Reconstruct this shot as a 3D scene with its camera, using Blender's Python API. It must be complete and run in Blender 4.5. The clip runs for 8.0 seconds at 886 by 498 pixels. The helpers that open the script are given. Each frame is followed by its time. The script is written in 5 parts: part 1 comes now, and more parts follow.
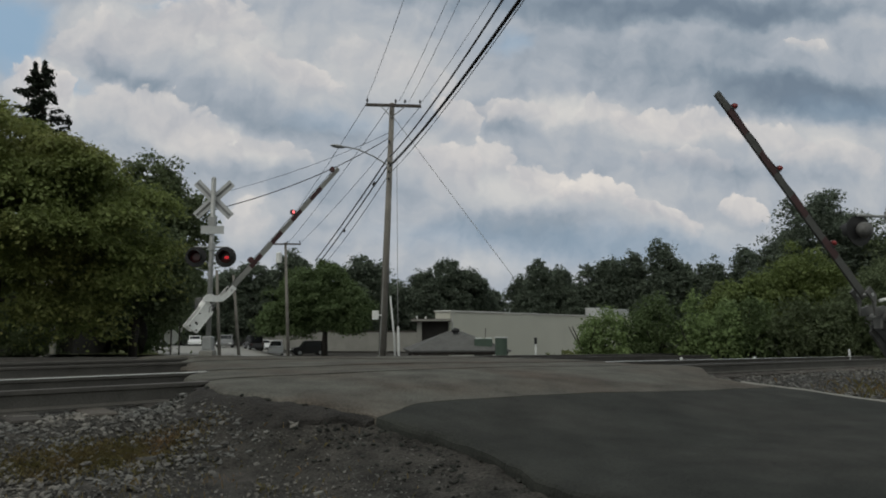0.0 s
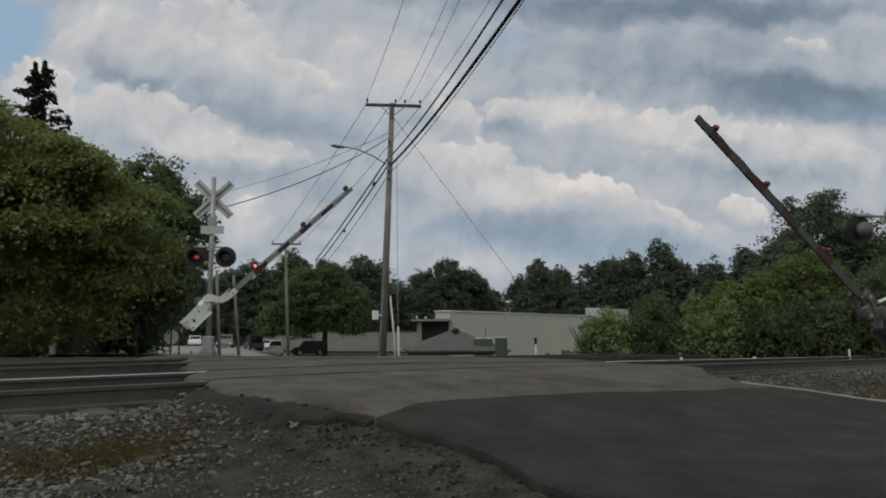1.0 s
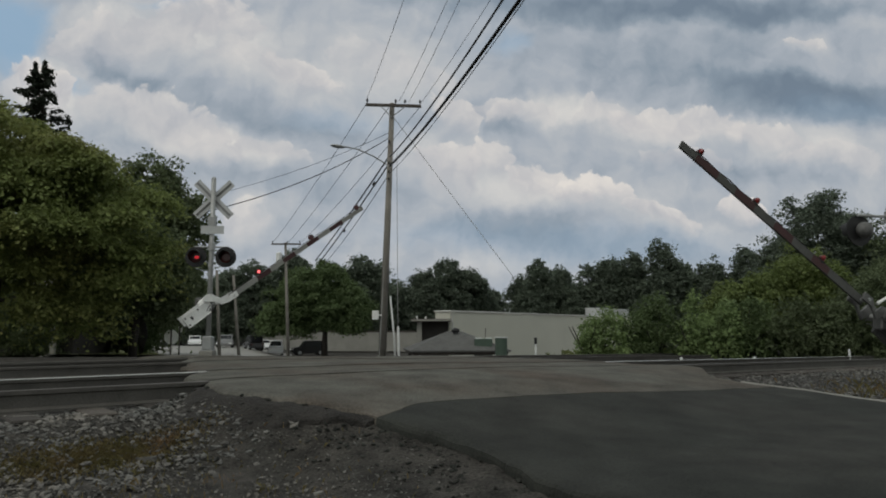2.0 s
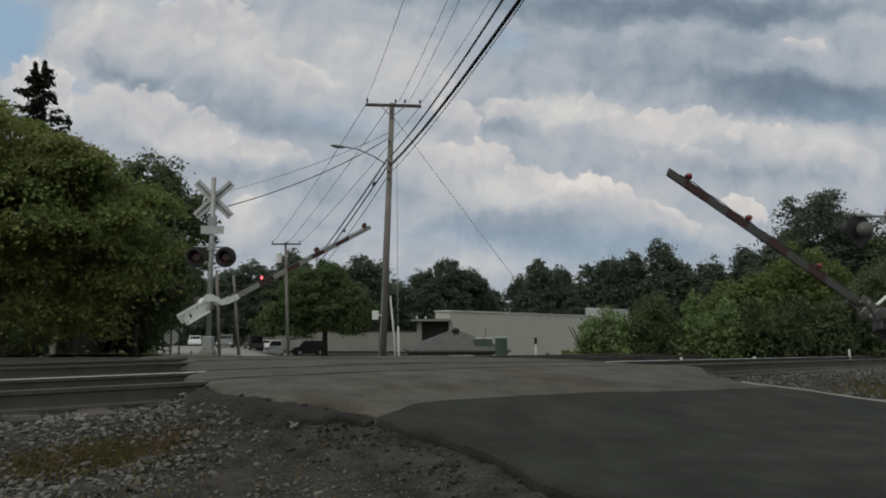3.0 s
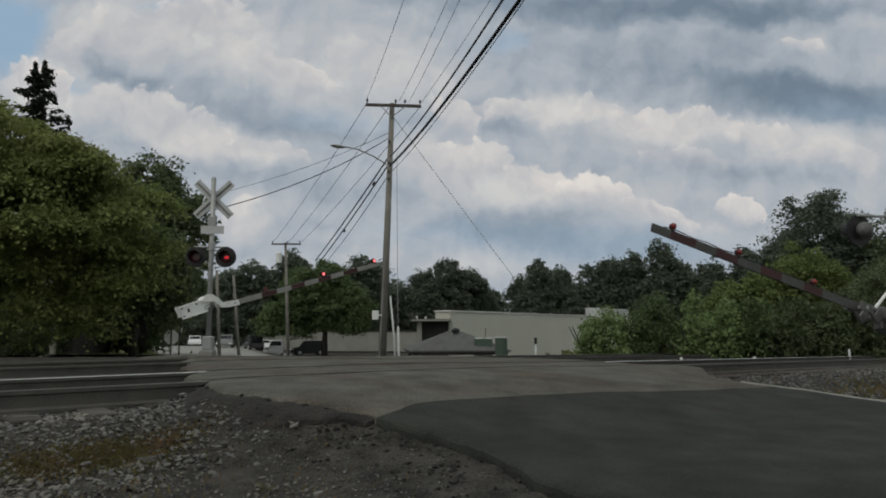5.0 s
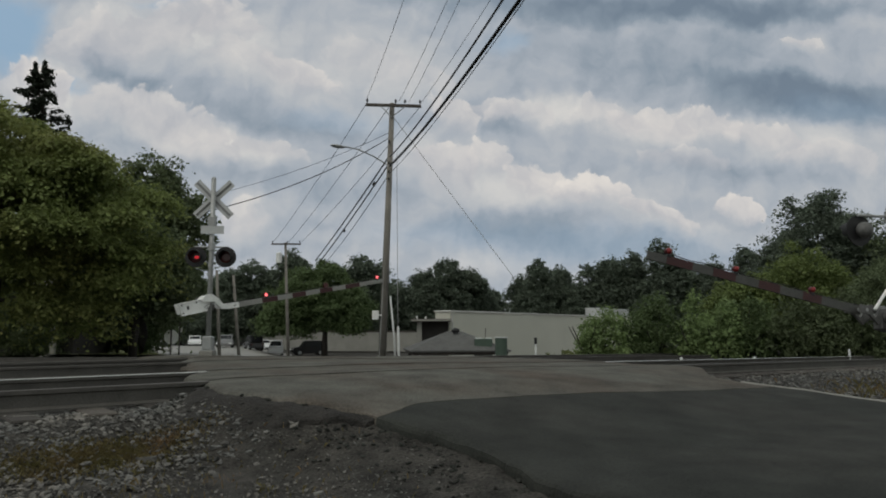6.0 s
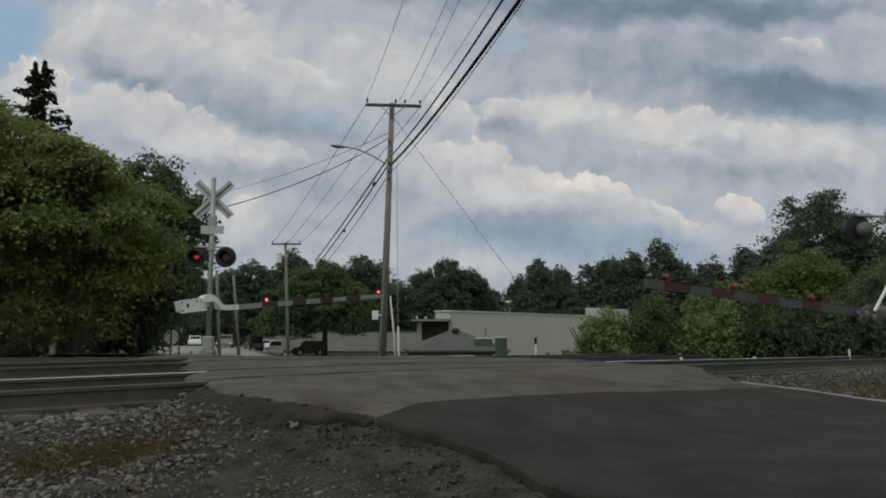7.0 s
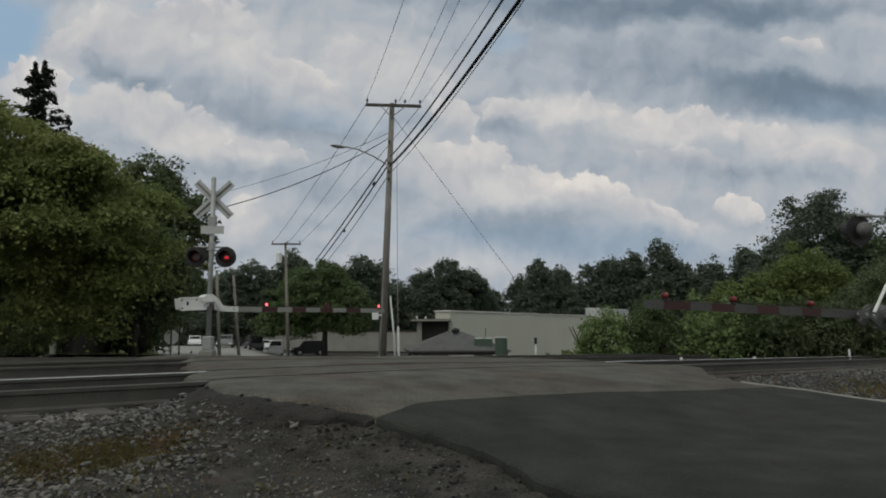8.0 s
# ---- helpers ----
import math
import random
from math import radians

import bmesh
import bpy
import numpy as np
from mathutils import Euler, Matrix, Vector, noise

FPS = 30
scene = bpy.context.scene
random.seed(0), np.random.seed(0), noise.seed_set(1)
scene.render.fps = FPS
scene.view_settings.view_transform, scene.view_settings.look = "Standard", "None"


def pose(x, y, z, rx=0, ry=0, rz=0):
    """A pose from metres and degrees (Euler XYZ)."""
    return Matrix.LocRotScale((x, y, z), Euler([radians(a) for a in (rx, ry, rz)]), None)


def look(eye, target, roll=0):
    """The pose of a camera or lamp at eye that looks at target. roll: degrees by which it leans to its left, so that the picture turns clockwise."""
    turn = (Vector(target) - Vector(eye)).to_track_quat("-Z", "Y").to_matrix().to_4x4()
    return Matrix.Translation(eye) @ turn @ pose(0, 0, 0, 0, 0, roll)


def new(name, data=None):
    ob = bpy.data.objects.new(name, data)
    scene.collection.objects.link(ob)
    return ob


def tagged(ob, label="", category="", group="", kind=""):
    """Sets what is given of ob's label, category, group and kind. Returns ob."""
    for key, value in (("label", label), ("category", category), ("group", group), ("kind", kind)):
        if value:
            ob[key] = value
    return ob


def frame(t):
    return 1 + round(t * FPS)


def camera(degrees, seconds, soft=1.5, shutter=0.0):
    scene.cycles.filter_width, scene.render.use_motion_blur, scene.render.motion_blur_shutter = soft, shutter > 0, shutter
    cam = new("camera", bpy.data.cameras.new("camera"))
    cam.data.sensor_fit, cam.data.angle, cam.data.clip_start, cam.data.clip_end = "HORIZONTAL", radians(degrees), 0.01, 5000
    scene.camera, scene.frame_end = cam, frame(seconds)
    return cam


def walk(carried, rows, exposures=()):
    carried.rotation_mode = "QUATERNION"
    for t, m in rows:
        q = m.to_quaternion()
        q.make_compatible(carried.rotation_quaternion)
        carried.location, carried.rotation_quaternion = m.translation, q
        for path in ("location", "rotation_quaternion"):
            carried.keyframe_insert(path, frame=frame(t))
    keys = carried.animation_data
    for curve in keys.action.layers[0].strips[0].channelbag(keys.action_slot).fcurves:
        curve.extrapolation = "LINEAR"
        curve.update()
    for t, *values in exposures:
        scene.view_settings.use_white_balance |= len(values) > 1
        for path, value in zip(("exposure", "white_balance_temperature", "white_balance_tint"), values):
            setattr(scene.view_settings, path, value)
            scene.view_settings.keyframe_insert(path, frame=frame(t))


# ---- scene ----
cam = camera(64.0, 8.0, soft=1.9)
CAM = pose(0, 0, 0.5, 90 + 6.32, 0, 0)
walk(cam, [(0.0, CAM), (8.0, CAM)], exposures=[(0.0, 0.0), (8.0, 0.0)])

# ---- world and light ----
world = bpy.data.worlds.new("sky")
scene.world = world
world.use_nodes = True
wn, wl = world.node_tree.nodes, world.node_tree.links
wn.clear()
sky = wn.new("ShaderNodeTexSky")
sky.sky_type, sky.sun_disc = "NISHITA", False
sky.sun_elevation, sky.sun_rotation = radians(55), radians(215)
sky.air_density, sky.dust_density = 1.0, 2.0
w_scale = wn.new("ShaderNodeVectorMath")
w_scale.operation = "SCALE"
w_scale.inputs["Scale"].default_value = 0.10
wl.new(sky.outputs[0], w_scale.inputs[0])
w_tc = wn.new("ShaderNodeTexCoord")
w_noise = wn.new("ShaderNodeTexNoise")
w_noise.inputs["Scale"].default_value, w_noise.inputs["Detail"].default_value = 3.0, 5.0
wl.new(w_tc.outputs["Generated"], w_noise.inputs["Vector"])
w_ramp = wn.new("ShaderNodeValToRGB")
w_ramp.color_ramp.elements[0].position, w_ramp.color_ramp.elements[0].color = 0.3, (0.25, 0.265, 0.275, 1)
w_ramp.color_ramp.elements[1].position, w_ramp.color_ramp.elements[1].color = 0.7, (0.625, 0.65, 0.575, 1)
wl.new(w_noise.outputs[0], w_ramp.inputs[0])
w_mix = wn.new("ShaderNodeMix")
w_mix.data_type = "RGBA"
w_mix.inputs[0].default_value = 0.88
wl.new(w_scale.outputs[0], w_mix.inputs[6])
wl.new(w_ramp.outputs[0], w_mix.inputs[7])
w_bg = wn.new("ShaderNodeBackground")
w_bg.inputs[1].default_value = 1.2
wl.new(w_mix.outputs[2], w_bg.inputs[0])
w_out = wn.new("ShaderNodeOutputWorld")
wl.new(w_bg.outputs[0], w_out.inputs[0])

sun_data = bpy.data.lights.new("sun", "SUN")
sun_data.energy, sun_data.angle, sun_data.color = 0.85, radians(25), (0.98, 0.96, 0.86)
sun = new("sun", sun_data)
sun.matrix_world = look((-30, -43, 75), (0, 0, 0))


# ---- materials ----
def mat(name, color, rough=0.8, metal=0.0, var=0.25, scale=6.0, fine=60.0, bump=0.3, bump_dist=0.01, island=0.0, tint=None, tint_scale=1.2, tint_amount=0.5, per_object=0.0, emit=0.0, bump_scale=None):
    """A surface with variation at two scales, fine relief, and optional variation from piece to piece."""
    m = bpy.data.materials.new(name)
    m.use_nodes = True
    nt = m.node_tree
    nd, ln = nt.nodes, nt.links
    b = nd["Principled BSDF"]
    b.inputs["Roughness"].default_value, b.inputs["Metallic"].default_value = rough, metal
    tc = nd.new("ShaderNodeTexCoord")
    n1 = nd.new("ShaderNodeTexNoise")
    n1.inputs["Scale"].default_value, n1.inputs["Detail"].default_value = scale, 5.0
    n2 = nd.new("ShaderNodeTexNoise")
    n2.inputs["Scale"].default_value, n2.inputs["Detail"].default_value = fine, 3.0
    for n in (n1, n2):
        ln.new(tc.outputs["Object"], n.inputs["Vector"])
    add = nd.new("ShaderNodeMath")
    add.operation = "ADD"
    ln.new(n1.outputs[0], add.inputs[0])
    ln.new(n2.outputs[0], add.inputs[1])
    mr = nd.new("ShaderNodeMapRange")
    mr.inputs[1].default_value, mr.inputs[2].default_value = 0.65, 1.35
    mr.inputs[3].default_value, mr.inputs[4].default_value = 1 - var, 1 + var
    ln.new(add.outputs[0], mr.inputs[0])
    value = mr.outputs[0]
    for amount, node, socket in ((island, "ShaderNodeNewGeometry", "Random Per Island"), (per_object, "ShaderNodeObjectInfo", "Random")):
        if amount:
            g = nd.new(node)
            r = nd.new("ShaderNodeMapRange")
            r.inputs[3].default_value, r.inputs[4].default_value = 1 - amount, 1 + amount
            ln.new(g.outputs[socket], r.inputs[0])
            mu = nd.new("ShaderNodeMath")
            mu.operation = "MULTIPLY"
            ln.new(value, mu.inputs[0])
            ln.new(r.outputs[0], mu.inputs[1])
            value = mu.outputs[0]
    base = nd.new("ShaderNodeMix")
    base.data_type = "RGBA"
    base.inputs[6].default_value = (*color, 1)
    base.inputs[7].default_value = (*(tint or color), 1)
    n3 = nd.new("ShaderNodeTexNoise")
    n3.inputs["Scale"].default_value, n3.inputs["Detail"].default_value = tint_scale, 4.0
    ln.new(tc.outputs["Object"], n3.inputs["Vector"])
    r3 = nd.new("ShaderNodeMapRange")
    r3.inputs[1].default_value, r3.inputs[2].default_value = 0.42, 0.68
    r3.inputs[4].default_value = tint_amount
    ln.new(n3.outputs[0], r3.inputs[0])
    ln.new(r3.outputs[0], base.inputs[0])
    sc = nd.new("ShaderNodeVectorMath")
    sc.operation = "SCALE"
    ln.new(base.outputs[2], sc.inputs[0])
    ln.new(value, sc.inputs["Scale"])
    ln.new(sc.outputs[0], b.inputs["Base Color"])
    if bump:
        bp = nd.new("ShaderNodeBump")
        bp.inputs["Strength"].default_value, bp.inputs["Distance"].default_value = bump, bump_dist
        ln.new(n2.outputs[0], bp.inputs["Height"])
        ln.new(bp.outputs[0], b.inputs["Normal"])
    if emit:
        b.inputs["Emission Color"].default_value = (*color, 1)
        b.inputs["Emission Strength"].default_value = emit
    return m


def leaf_mat(name, color, tint, amount=0.6, tint_scale=0.35, island=0.24):
    m = mat(name, color, rough=0.62, var=0.25, scale=0.8, fine=9, bump=0.0, island=island, tint=tint, tint_scale=tint_scale, tint_amount=amount)
    nt = m.node_tree
    b = nt.nodes["Principled BSDF"]
    b.inputs["Specular IOR Level"].default_value = 0.25
    tr = nt.nodes.new("ShaderNodeBsdfTranslucent")
    nt.links.new(b.inputs["Base Color"].links[0].from_socket, tr.inputs[0])
    mx = nt.nodes.new("ShaderNodeMixShader")
    mx.inputs[0].default_value = 0.42
    nt.links.new(b.outputs[0], mx.inputs[1])
    nt.links.new(tr.outputs[0], mx.inputs[2])
    nt.links.new(mx.outputs[0], nt.nodes["Material Output"].inputs[0])
    return m


ASPHALT_NEW = mat("fresh_asphalt", (0.027, 0.029, 0.026), rough=0.95, var=0.5, scale=2.5, fine=65, bump=0.5, bump_dist=0.006, tint=(0.037, 0.037, 0.033), tint_scale=0.45, tint_amount=0.8)
ASPHALT_OLD = mat("worn_asphalt", (0.094, 0.092, 0.081), rough=0.95, var=0.55, scale=2.4, fine=50, bump=0.6, bump_dist=0.008, tint=(0.066, 0.048, 0.037), tint_scale=0.7, tint_amount=0.7)
for m in (ASPHALT_NEW, ASPHALT_OLD):
    m.node_tree.nodes["Principled BSDF"].inputs["Specular IOR Level"].default_value = 0.2
# crumbled asphalt and dirt, darkened in colour for the shade of the hollow
DIRT_SHADED = mat("shaded_crumbled_asphalt", (0.020, 0.018, 0.016), rough=0.95, var=0.6, scale=5, fine=45, bump=1.0, bump_dist=0.03, tint=(0.030, 0.027, 0.024), tint_scale=3, tint_amount=0.7)
CONCRETE = mat("concrete", (0.21, 0.205, 0.185), var=0.25, scale=1.5, fine=50, tint=(0.15, 0.145, 0.13))
LOT = mat("pale_paving", (0.26, 0.255, 0.24), var=0.15, scale=0.3, fine=12, tint=(0.2, 0.2, 0.185), tint_scale=0.08)
GRAVEL = mat("dirt_and_cinders", (0.042, 0.040, 0.0365), rough=0.95, var=0.75, scale=5, fine=48, bump=1.0, bump_dist=0.035, tint=(0.066, 0.061, 0.055), tint_scale=2.2, tint_amount=0.7)
GRAVEL.node_tree.nodes["Principled BSDF"].inputs["Specular IOR Level"].default_value = 0.2
BALLAST = mat("crushed_stone", (0.100, 0.100, 0.096), rough=0.9, var=0.3, scale=12, fine=90, bump=0.5, island=0.55, tint=(0.16, 0.145, 0.125), tint_scale=1.5, tint_amount=0.6)
BALLAST_ONE = mat("crushed_stone_large", (0.11, 0.109, 0.104), rough=0.9, var=0.3, scale=12, fine=90, bump=0.5, per_object=0.5, tint=(0.2, 0.18, 0.16), tint_scale=1.5)
RAIL_STEEL = mat("rusty_rail", (0.088, 0.084, 0.077), rough=0.75, metal=0.3, var=0.3, scale=4, fine=60, tint=(0.07, 0.064, 0.058))
RAIL_HEAD = mat("polished_rail_head", (0.75, 0.75, 0.74), rough=0.35, metal=1.0, var=0.12, scale=1.5, fine=40, bump=0.05)
RAIL_DULL = mat("dull_rail_head", (0.12, 0.11, 0.105), rough=0.5, metal=0.7, var=0.2, scale=1.5, fine=40, bump=0.05)
TIE_WOOD = mat("creosoted_timber", (0.055, 0.048, 0.042), rough=0.9, var=0.4, scale=3, fine=40, bump=0.8, per_object=0.4, tint=(0.085, 0.08, 0.07))
GALV = mat("galvanised_steel", (0.33, 0.34, 0.34), rough=0.5, metal=0.35, var=0.15, scale=6, fine=50, bump=0.1, tint=(0.26, 0.26, 0.25))
GALV_DARK = mat("dark_weathered_steel", (0.10, 0.10, 0.098), rough=0.6, metal=0.2, var=0.25, scale=5, fine=40, tint=(0.2, 0.2, 0.19), tint_scale=4)
WHITE_METAL = mat("painted_white_metal", (0.74, 0.75, 0.74), rough=0.5, var=0.12, scale=5, fine=40, bump=0.1, tint=(0.55, 0.55, 0.53), tint_scale=3)
SIGN_WHITE = mat("reflective_white_sheeting", (0.52, 0.53, 0.53), rough=0.55, var=0.1, scale=4, fine=30, bump=0.05, tint=(0.40, 0.41, 0.41))
SIGN_BACK = mat("bare_aluminium_back", (0.44, 0.45, 0.45), rough=0.5, metal=0.3, var=0.1, scale=4, fine=30, bump=0.05)
BAR_GREY = mat("faded_black_lettering", (0.20, 0.20, 0.205), rough=0.7, var=0.2)
BLACK = mat("matt_black_metal", (0.012, 0.012, 0.013), rough=0.65, var=0.2, scale=8, bump=0.1)
ARM_WHITE = mat("weathered_white_arm", (0.25, 0.25, 0.235), rough=0.6, var=0.2, scale=4, fine=30, bump=0.1, tint=(0.17, 0.17, 0.16), tint_scale=2)
# the white arm paint again, darkened in colour as seen against the light
ARM_BACKLIT = mat("backlit_arm_paint", (0.066, 0.067, 0.063), rough=0.7, var=0.25, scale=4, fine=30, bump=0.1, tint=(0.06, 0.06, 0.057), tint_scale=2)
ARM_RED = mat("faded_red_stripe", (0.042, 0.010, 0.011), rough=0.6, var=0.25, scale=5, fine=30, bump=0.1)
RED_LENS = mat("dark_red_lens", (0.055, 0.005, 0.006), rough=0.3, var=0.1, bump=0.0)
RED_CAP = mat("dull_red_lamp_cap", (0.19, 0.016, 0.016), rough=0.35, var=0.15, bump=0.0)
RED_GLOW = mat("lit_red_lamp", (1.0, 0.035, 0.05), rough=0.4, var=0.0, bump=0.0, emit=0.42)
RED_GLOW_ARM = mat("lit_red_arm_lamp", (1.0, 0.16, 0.17), rough=0.4, var=0.0, bump=0.0, emit=1.5)
POLE_WOOD = mat("weathered_pole_wood", (0.20, 0.188, 0.17), rough=0.9, var=0.3, scale=1.5, fine=40, bump=0.5, tint=(0.13, 0.115, 0.10), tint_scale=0.8)
DARK_WOOD = mat("dark_weathered_wood", (0.075, 0.065, 0.058), rough=0.9, var=0.3, scale=3, fine=40, bump=0.4)
WIRE = mat("black_cable", (0.03, 0.03, 0.032), rough=0.7, var=0.1, bump=0.0)
WIRE_THIN = mat("weathered_wire", (0.07, 0.07, 0.075), rough=0.7, var=0.1, bump=0.0)
BARK = mat("bark", (0.035, 0.03, 0.026), rough=0.95, var=0.4, scale=4, fine=30, bump=1.0, bump_dist=0.03)
CREAM_WALL = mat("cream_metal_siding", (0.54, 0.535, 0.47), rough=0.75, var=0.08, scale=0.5, fine=14, bump=0.1, tint=(0.49, 0.485, 0.425), tint_scale=0.25)
WHITE_TRIM = mat("white_trim", (0.5, 0.5, 0.48), rough=0.6, var=0.08, bump=0.05)
GREY_WALL = mat("grey_block_wall", (0.25, 0.245, 0.225), rough=0.85, var=0.15, scale=0.8, fine=20, tint=(0.22, 0.215, 0.2))
# wall colour kept very dark to stand for deep shade
DARK_WALL = mat("shade_dark_wall", (0.042, 0.038, 0.035), rough=0.9, var=0.25, scale=2, fine=25)
SHINGLE = mat("grey_asphalt_shingle", (0.10, 0.10, 0.098), rough=0.95, var=0.25, scale=3, fine=40, bump=0.6, tint=(0.075, 0.075, 0.074))
DARK_GLASS = mat("dark_window_glass", (0.02, 0.022, 0.025), rough=0.12, var=0.05, bump=0.0)
GREEN_PAINT = mat("faded_green_tank_paint", (0.055, 0.085, 0.065), rough=0.6, var=0.2, scale=3)
TYRE = mat("tyre_rubber", (0.015, 0.015, 0.016), rough=0.85, var=0.2)
CAR_DARK = mat("black_car_paint", (0.02, 0.02, 0.022), rough=0.25, var=0.05, bump=0.0)
CAR_WHITE = mat("white_car_paint", (0.75, 0.76, 0.78), rough=0.3, var=0.04, bump=0.0)
CAR_SILVER = mat("silver_car_paint", (0.24, 0.245, 0.25), rough=0.3, metal=0.4, var=0.04, bump=0.0)
GRASS = leaf_mat("dry_grass", (0.125, 0.11, 0.045), (0.17, 0.105, 0.06), 0.8, 2.5)
GRASS_GREEN = mat("lawn_grass", (0.13, 0.15, 0.05), rough=0.95, var=0.35, scale=1.5, fine=25, bump=0.8, bump_dist=0.05, tint=(0.17, 0.16, 0.07))
GRASS_W = leaf_mat("weed_blades", (0.12, 0.15, 0.05), (0.16, 0.15, 0.06), 0.6, 1.5)
LEAF_L = leaf_mat("olive_leaves", (0.175, 0.215, 0.072), (0.27, 0.25, 0.086), 0.7)
LEAF_DARK = leaf_mat("dark_green_leaves", (0.112, 0.142, 0.074), (0.127, 0.152, 0.074), 0.5)
LEAF_MID = leaf_mat("green_leaves", (0.115, 0.162, 0.07), (0.13, 0.175, 0.075), 0.5)
LEAF_BUSH = leaf_mat("fresh_green_leaves", (0.20, 0.275, 0.115), (0.23, 0.30, 0.12), 0.6)
LEAF_OLIVE = leaf_mat("yellow_green_leaves", (0.145, 0.185, 0.062), (0.12, 0.165, 0.055), 0.6)
# greyer, bluer leaf colour: distance haze is mixed into the base colour
LEAF_FAR = leaf_mat("hazed_tree_leaves", (0.118, 0.147, 0.11), (0.135, 0.163, 0.115), 0.5, 0.1)
NEEDLE = leaf_mat("spruce_needles", (0.030, 0.040, 0.030), (0.04, 0.048, 0.03), 0.5)


# ---- building helpers ----
def mesh_of(name, verts, faces, material, smooth=False):
    me = bpy.data.meshes.new(name)
    me.from_pydata([tuple(v) for v in verts], [], faces)
    me.materials.append(material)
    if smooth:
        me.polygons.foreach_set("use_smooth", [True] * len(me.polygons))
    me.update()
    return me


def part(name, bm, material, parent=None, label="", smooth=False):
    """Links a bmesh as one mesh object, under a thing or a part."""
    me = bpy.data.meshes.new(name)
    bmesh.ops.recalc_face_normals(bm, faces=bm.faces)
    bm.to_mesh(me)
    bm.free()
    me.materials.append(material)
    if smooth:
        me.polygons.foreach_set("use_smooth", [True] * len(me.polygons))
    ob = new(name, me)
    ob.parent = parent
    if label:
        tagged(ob, label)
    return ob


def thing(name, x, y, z, label, category, rz=0.0, group="", kind=""):
    e = new(name)
    e.empty_display_size = 0.2
    e.matrix_basis = pose(x, y, z, 0, 0, rz)
    return tagged(e, label, category, group, kind)


def box(bm, cx, cy, cz, sx, sy, sz, bevel=0.0, m=None):
    """A box by its centre and full sizes, edges bevelled."""
    r = bmesh.ops.create_cube(bm, size=1.0, matrix=Matrix.Translation((cx, cy, cz)) @ Matrix.Diagonal((sx, sy, sz, 1)))
    vs = r["verts"]
    if bevel:
        es = list({e for v in vs for e in v.link_edges})
        q = bmesh.ops.bevel(bm, geom=es, offset=bevel, segments=1, affect="EDGES", profile=0.5)
        vs = list({v for f in q["faces"] for v in f.verts} | {v for v in vs if v.is_valid})
    if m is not None:
        bmesh.ops.transform(bm, matrix=m, verts=vs)
    return bm


def tube(bm, a, b, r0, r1=None, n=12, caps=True):
    """A tapered round bar from a to b."""
    a, b = Vector(a), Vector(b)
    d = b - a
    m = Matrix.Translation((a + b) / 2) @ d.to_track_quat("Z", "Y").to_matrix().to_4x4()
    bmesh.ops.create_cone(bm, cap_ends=caps, segments=n, radius1=r0, radius2=r0 if r1 is None else r1, depth=d.length, matrix=m)
    return bm


def path_tube(bm, pts, radius, n=8):
    """A round bar along a bent line."""
    pts = [Vector(p) for p in pts]
    rings = []
    for i, p in enumerate(pts):
        d = (pts[min(i + 1, len(pts) - 1)] - pts[max(i - 1, 0)]).normalized()
        q = d.to_track_quat("Z", "Y")
        r = radius[i] if isinstance(radius, (list, tuple)) else radius
        rings.append([bm.verts.new(p + q @ Vector((r * math.cos(k * math.tau / n), r * math.sin(k * math.tau / n), 0))) for k in range(n)])
    for r0, r1 in zip(rings, rings[1:]):
        for k in range(n):
            bm.faces.new((r0[k], r0[(k + 1) % n], r1[(k + 1) % n], r1[k]))
    bm.faces.new(rings[0][::-1])
    bm.faces.new(rings[-1])
    return bm


def prism(bm, outline, y0, y1):
    """An outline in x and z, drawn out along y."""
    a = [bm.verts.new((x, y0, z)) for x, z in outline]
    b = [bm.verts.new((x, y1, z)) for x, z in outline]
    n = len(a)
    bm.faces.new(a)
    bm.faces.new(b[::-1])
    for i in range(n):
        bm.faces.new((a[i], b[i], b[(i + 1) % n], a[(i + 1) % n]))
    return bm


def B():
    return bmesh.new()


# ---- plan: u runs along the rails, v across them ----
UX, UY = 0.766, 0.643


def plan(u, v):
    return UX * u - UY * v, UY * u + UX * v


def uv_of(x, y):
    return UX * x + UY * y, -UY * x + UX * y


def ss(a, b, x):
    t = min(max((x - a) / (b - a), 0.0), 1.0)
    return t * t * (3 - 2 * t)


def track_z(u, v=7.0):
    """Height of the rail tops, which fall gently along the line; the second track lies a little lower."""
    return -0.017 * (max(u - 4.0, 0.0) if u < 26 else 22.0) * ss(4, 9, u) - 0.05 * ss(8.6, 11.2, v)


def road_mid(v):
    return 6.55 + 4.0 * ss(12.5, 22, v) + 0.12 * max(v - 22, 0)


def road_left(v):
    """The left edge of all paving, from the fresh road to the widened crossing."""
    return 2.98 + 0.27 * ss(2.0, 3.9, v) - 0.83 * ss(4.0, 5.85, v) + 0.1 * ss(6.0, 6.6, v)


def road_right(v):
    """The right edge, which draws in at the kerb's end and widens again at the rails."""
    return 9.10 - 0.35 * ss(3.8, 4.6, v) + 1.25 * ss(4.8, 6.0, v)


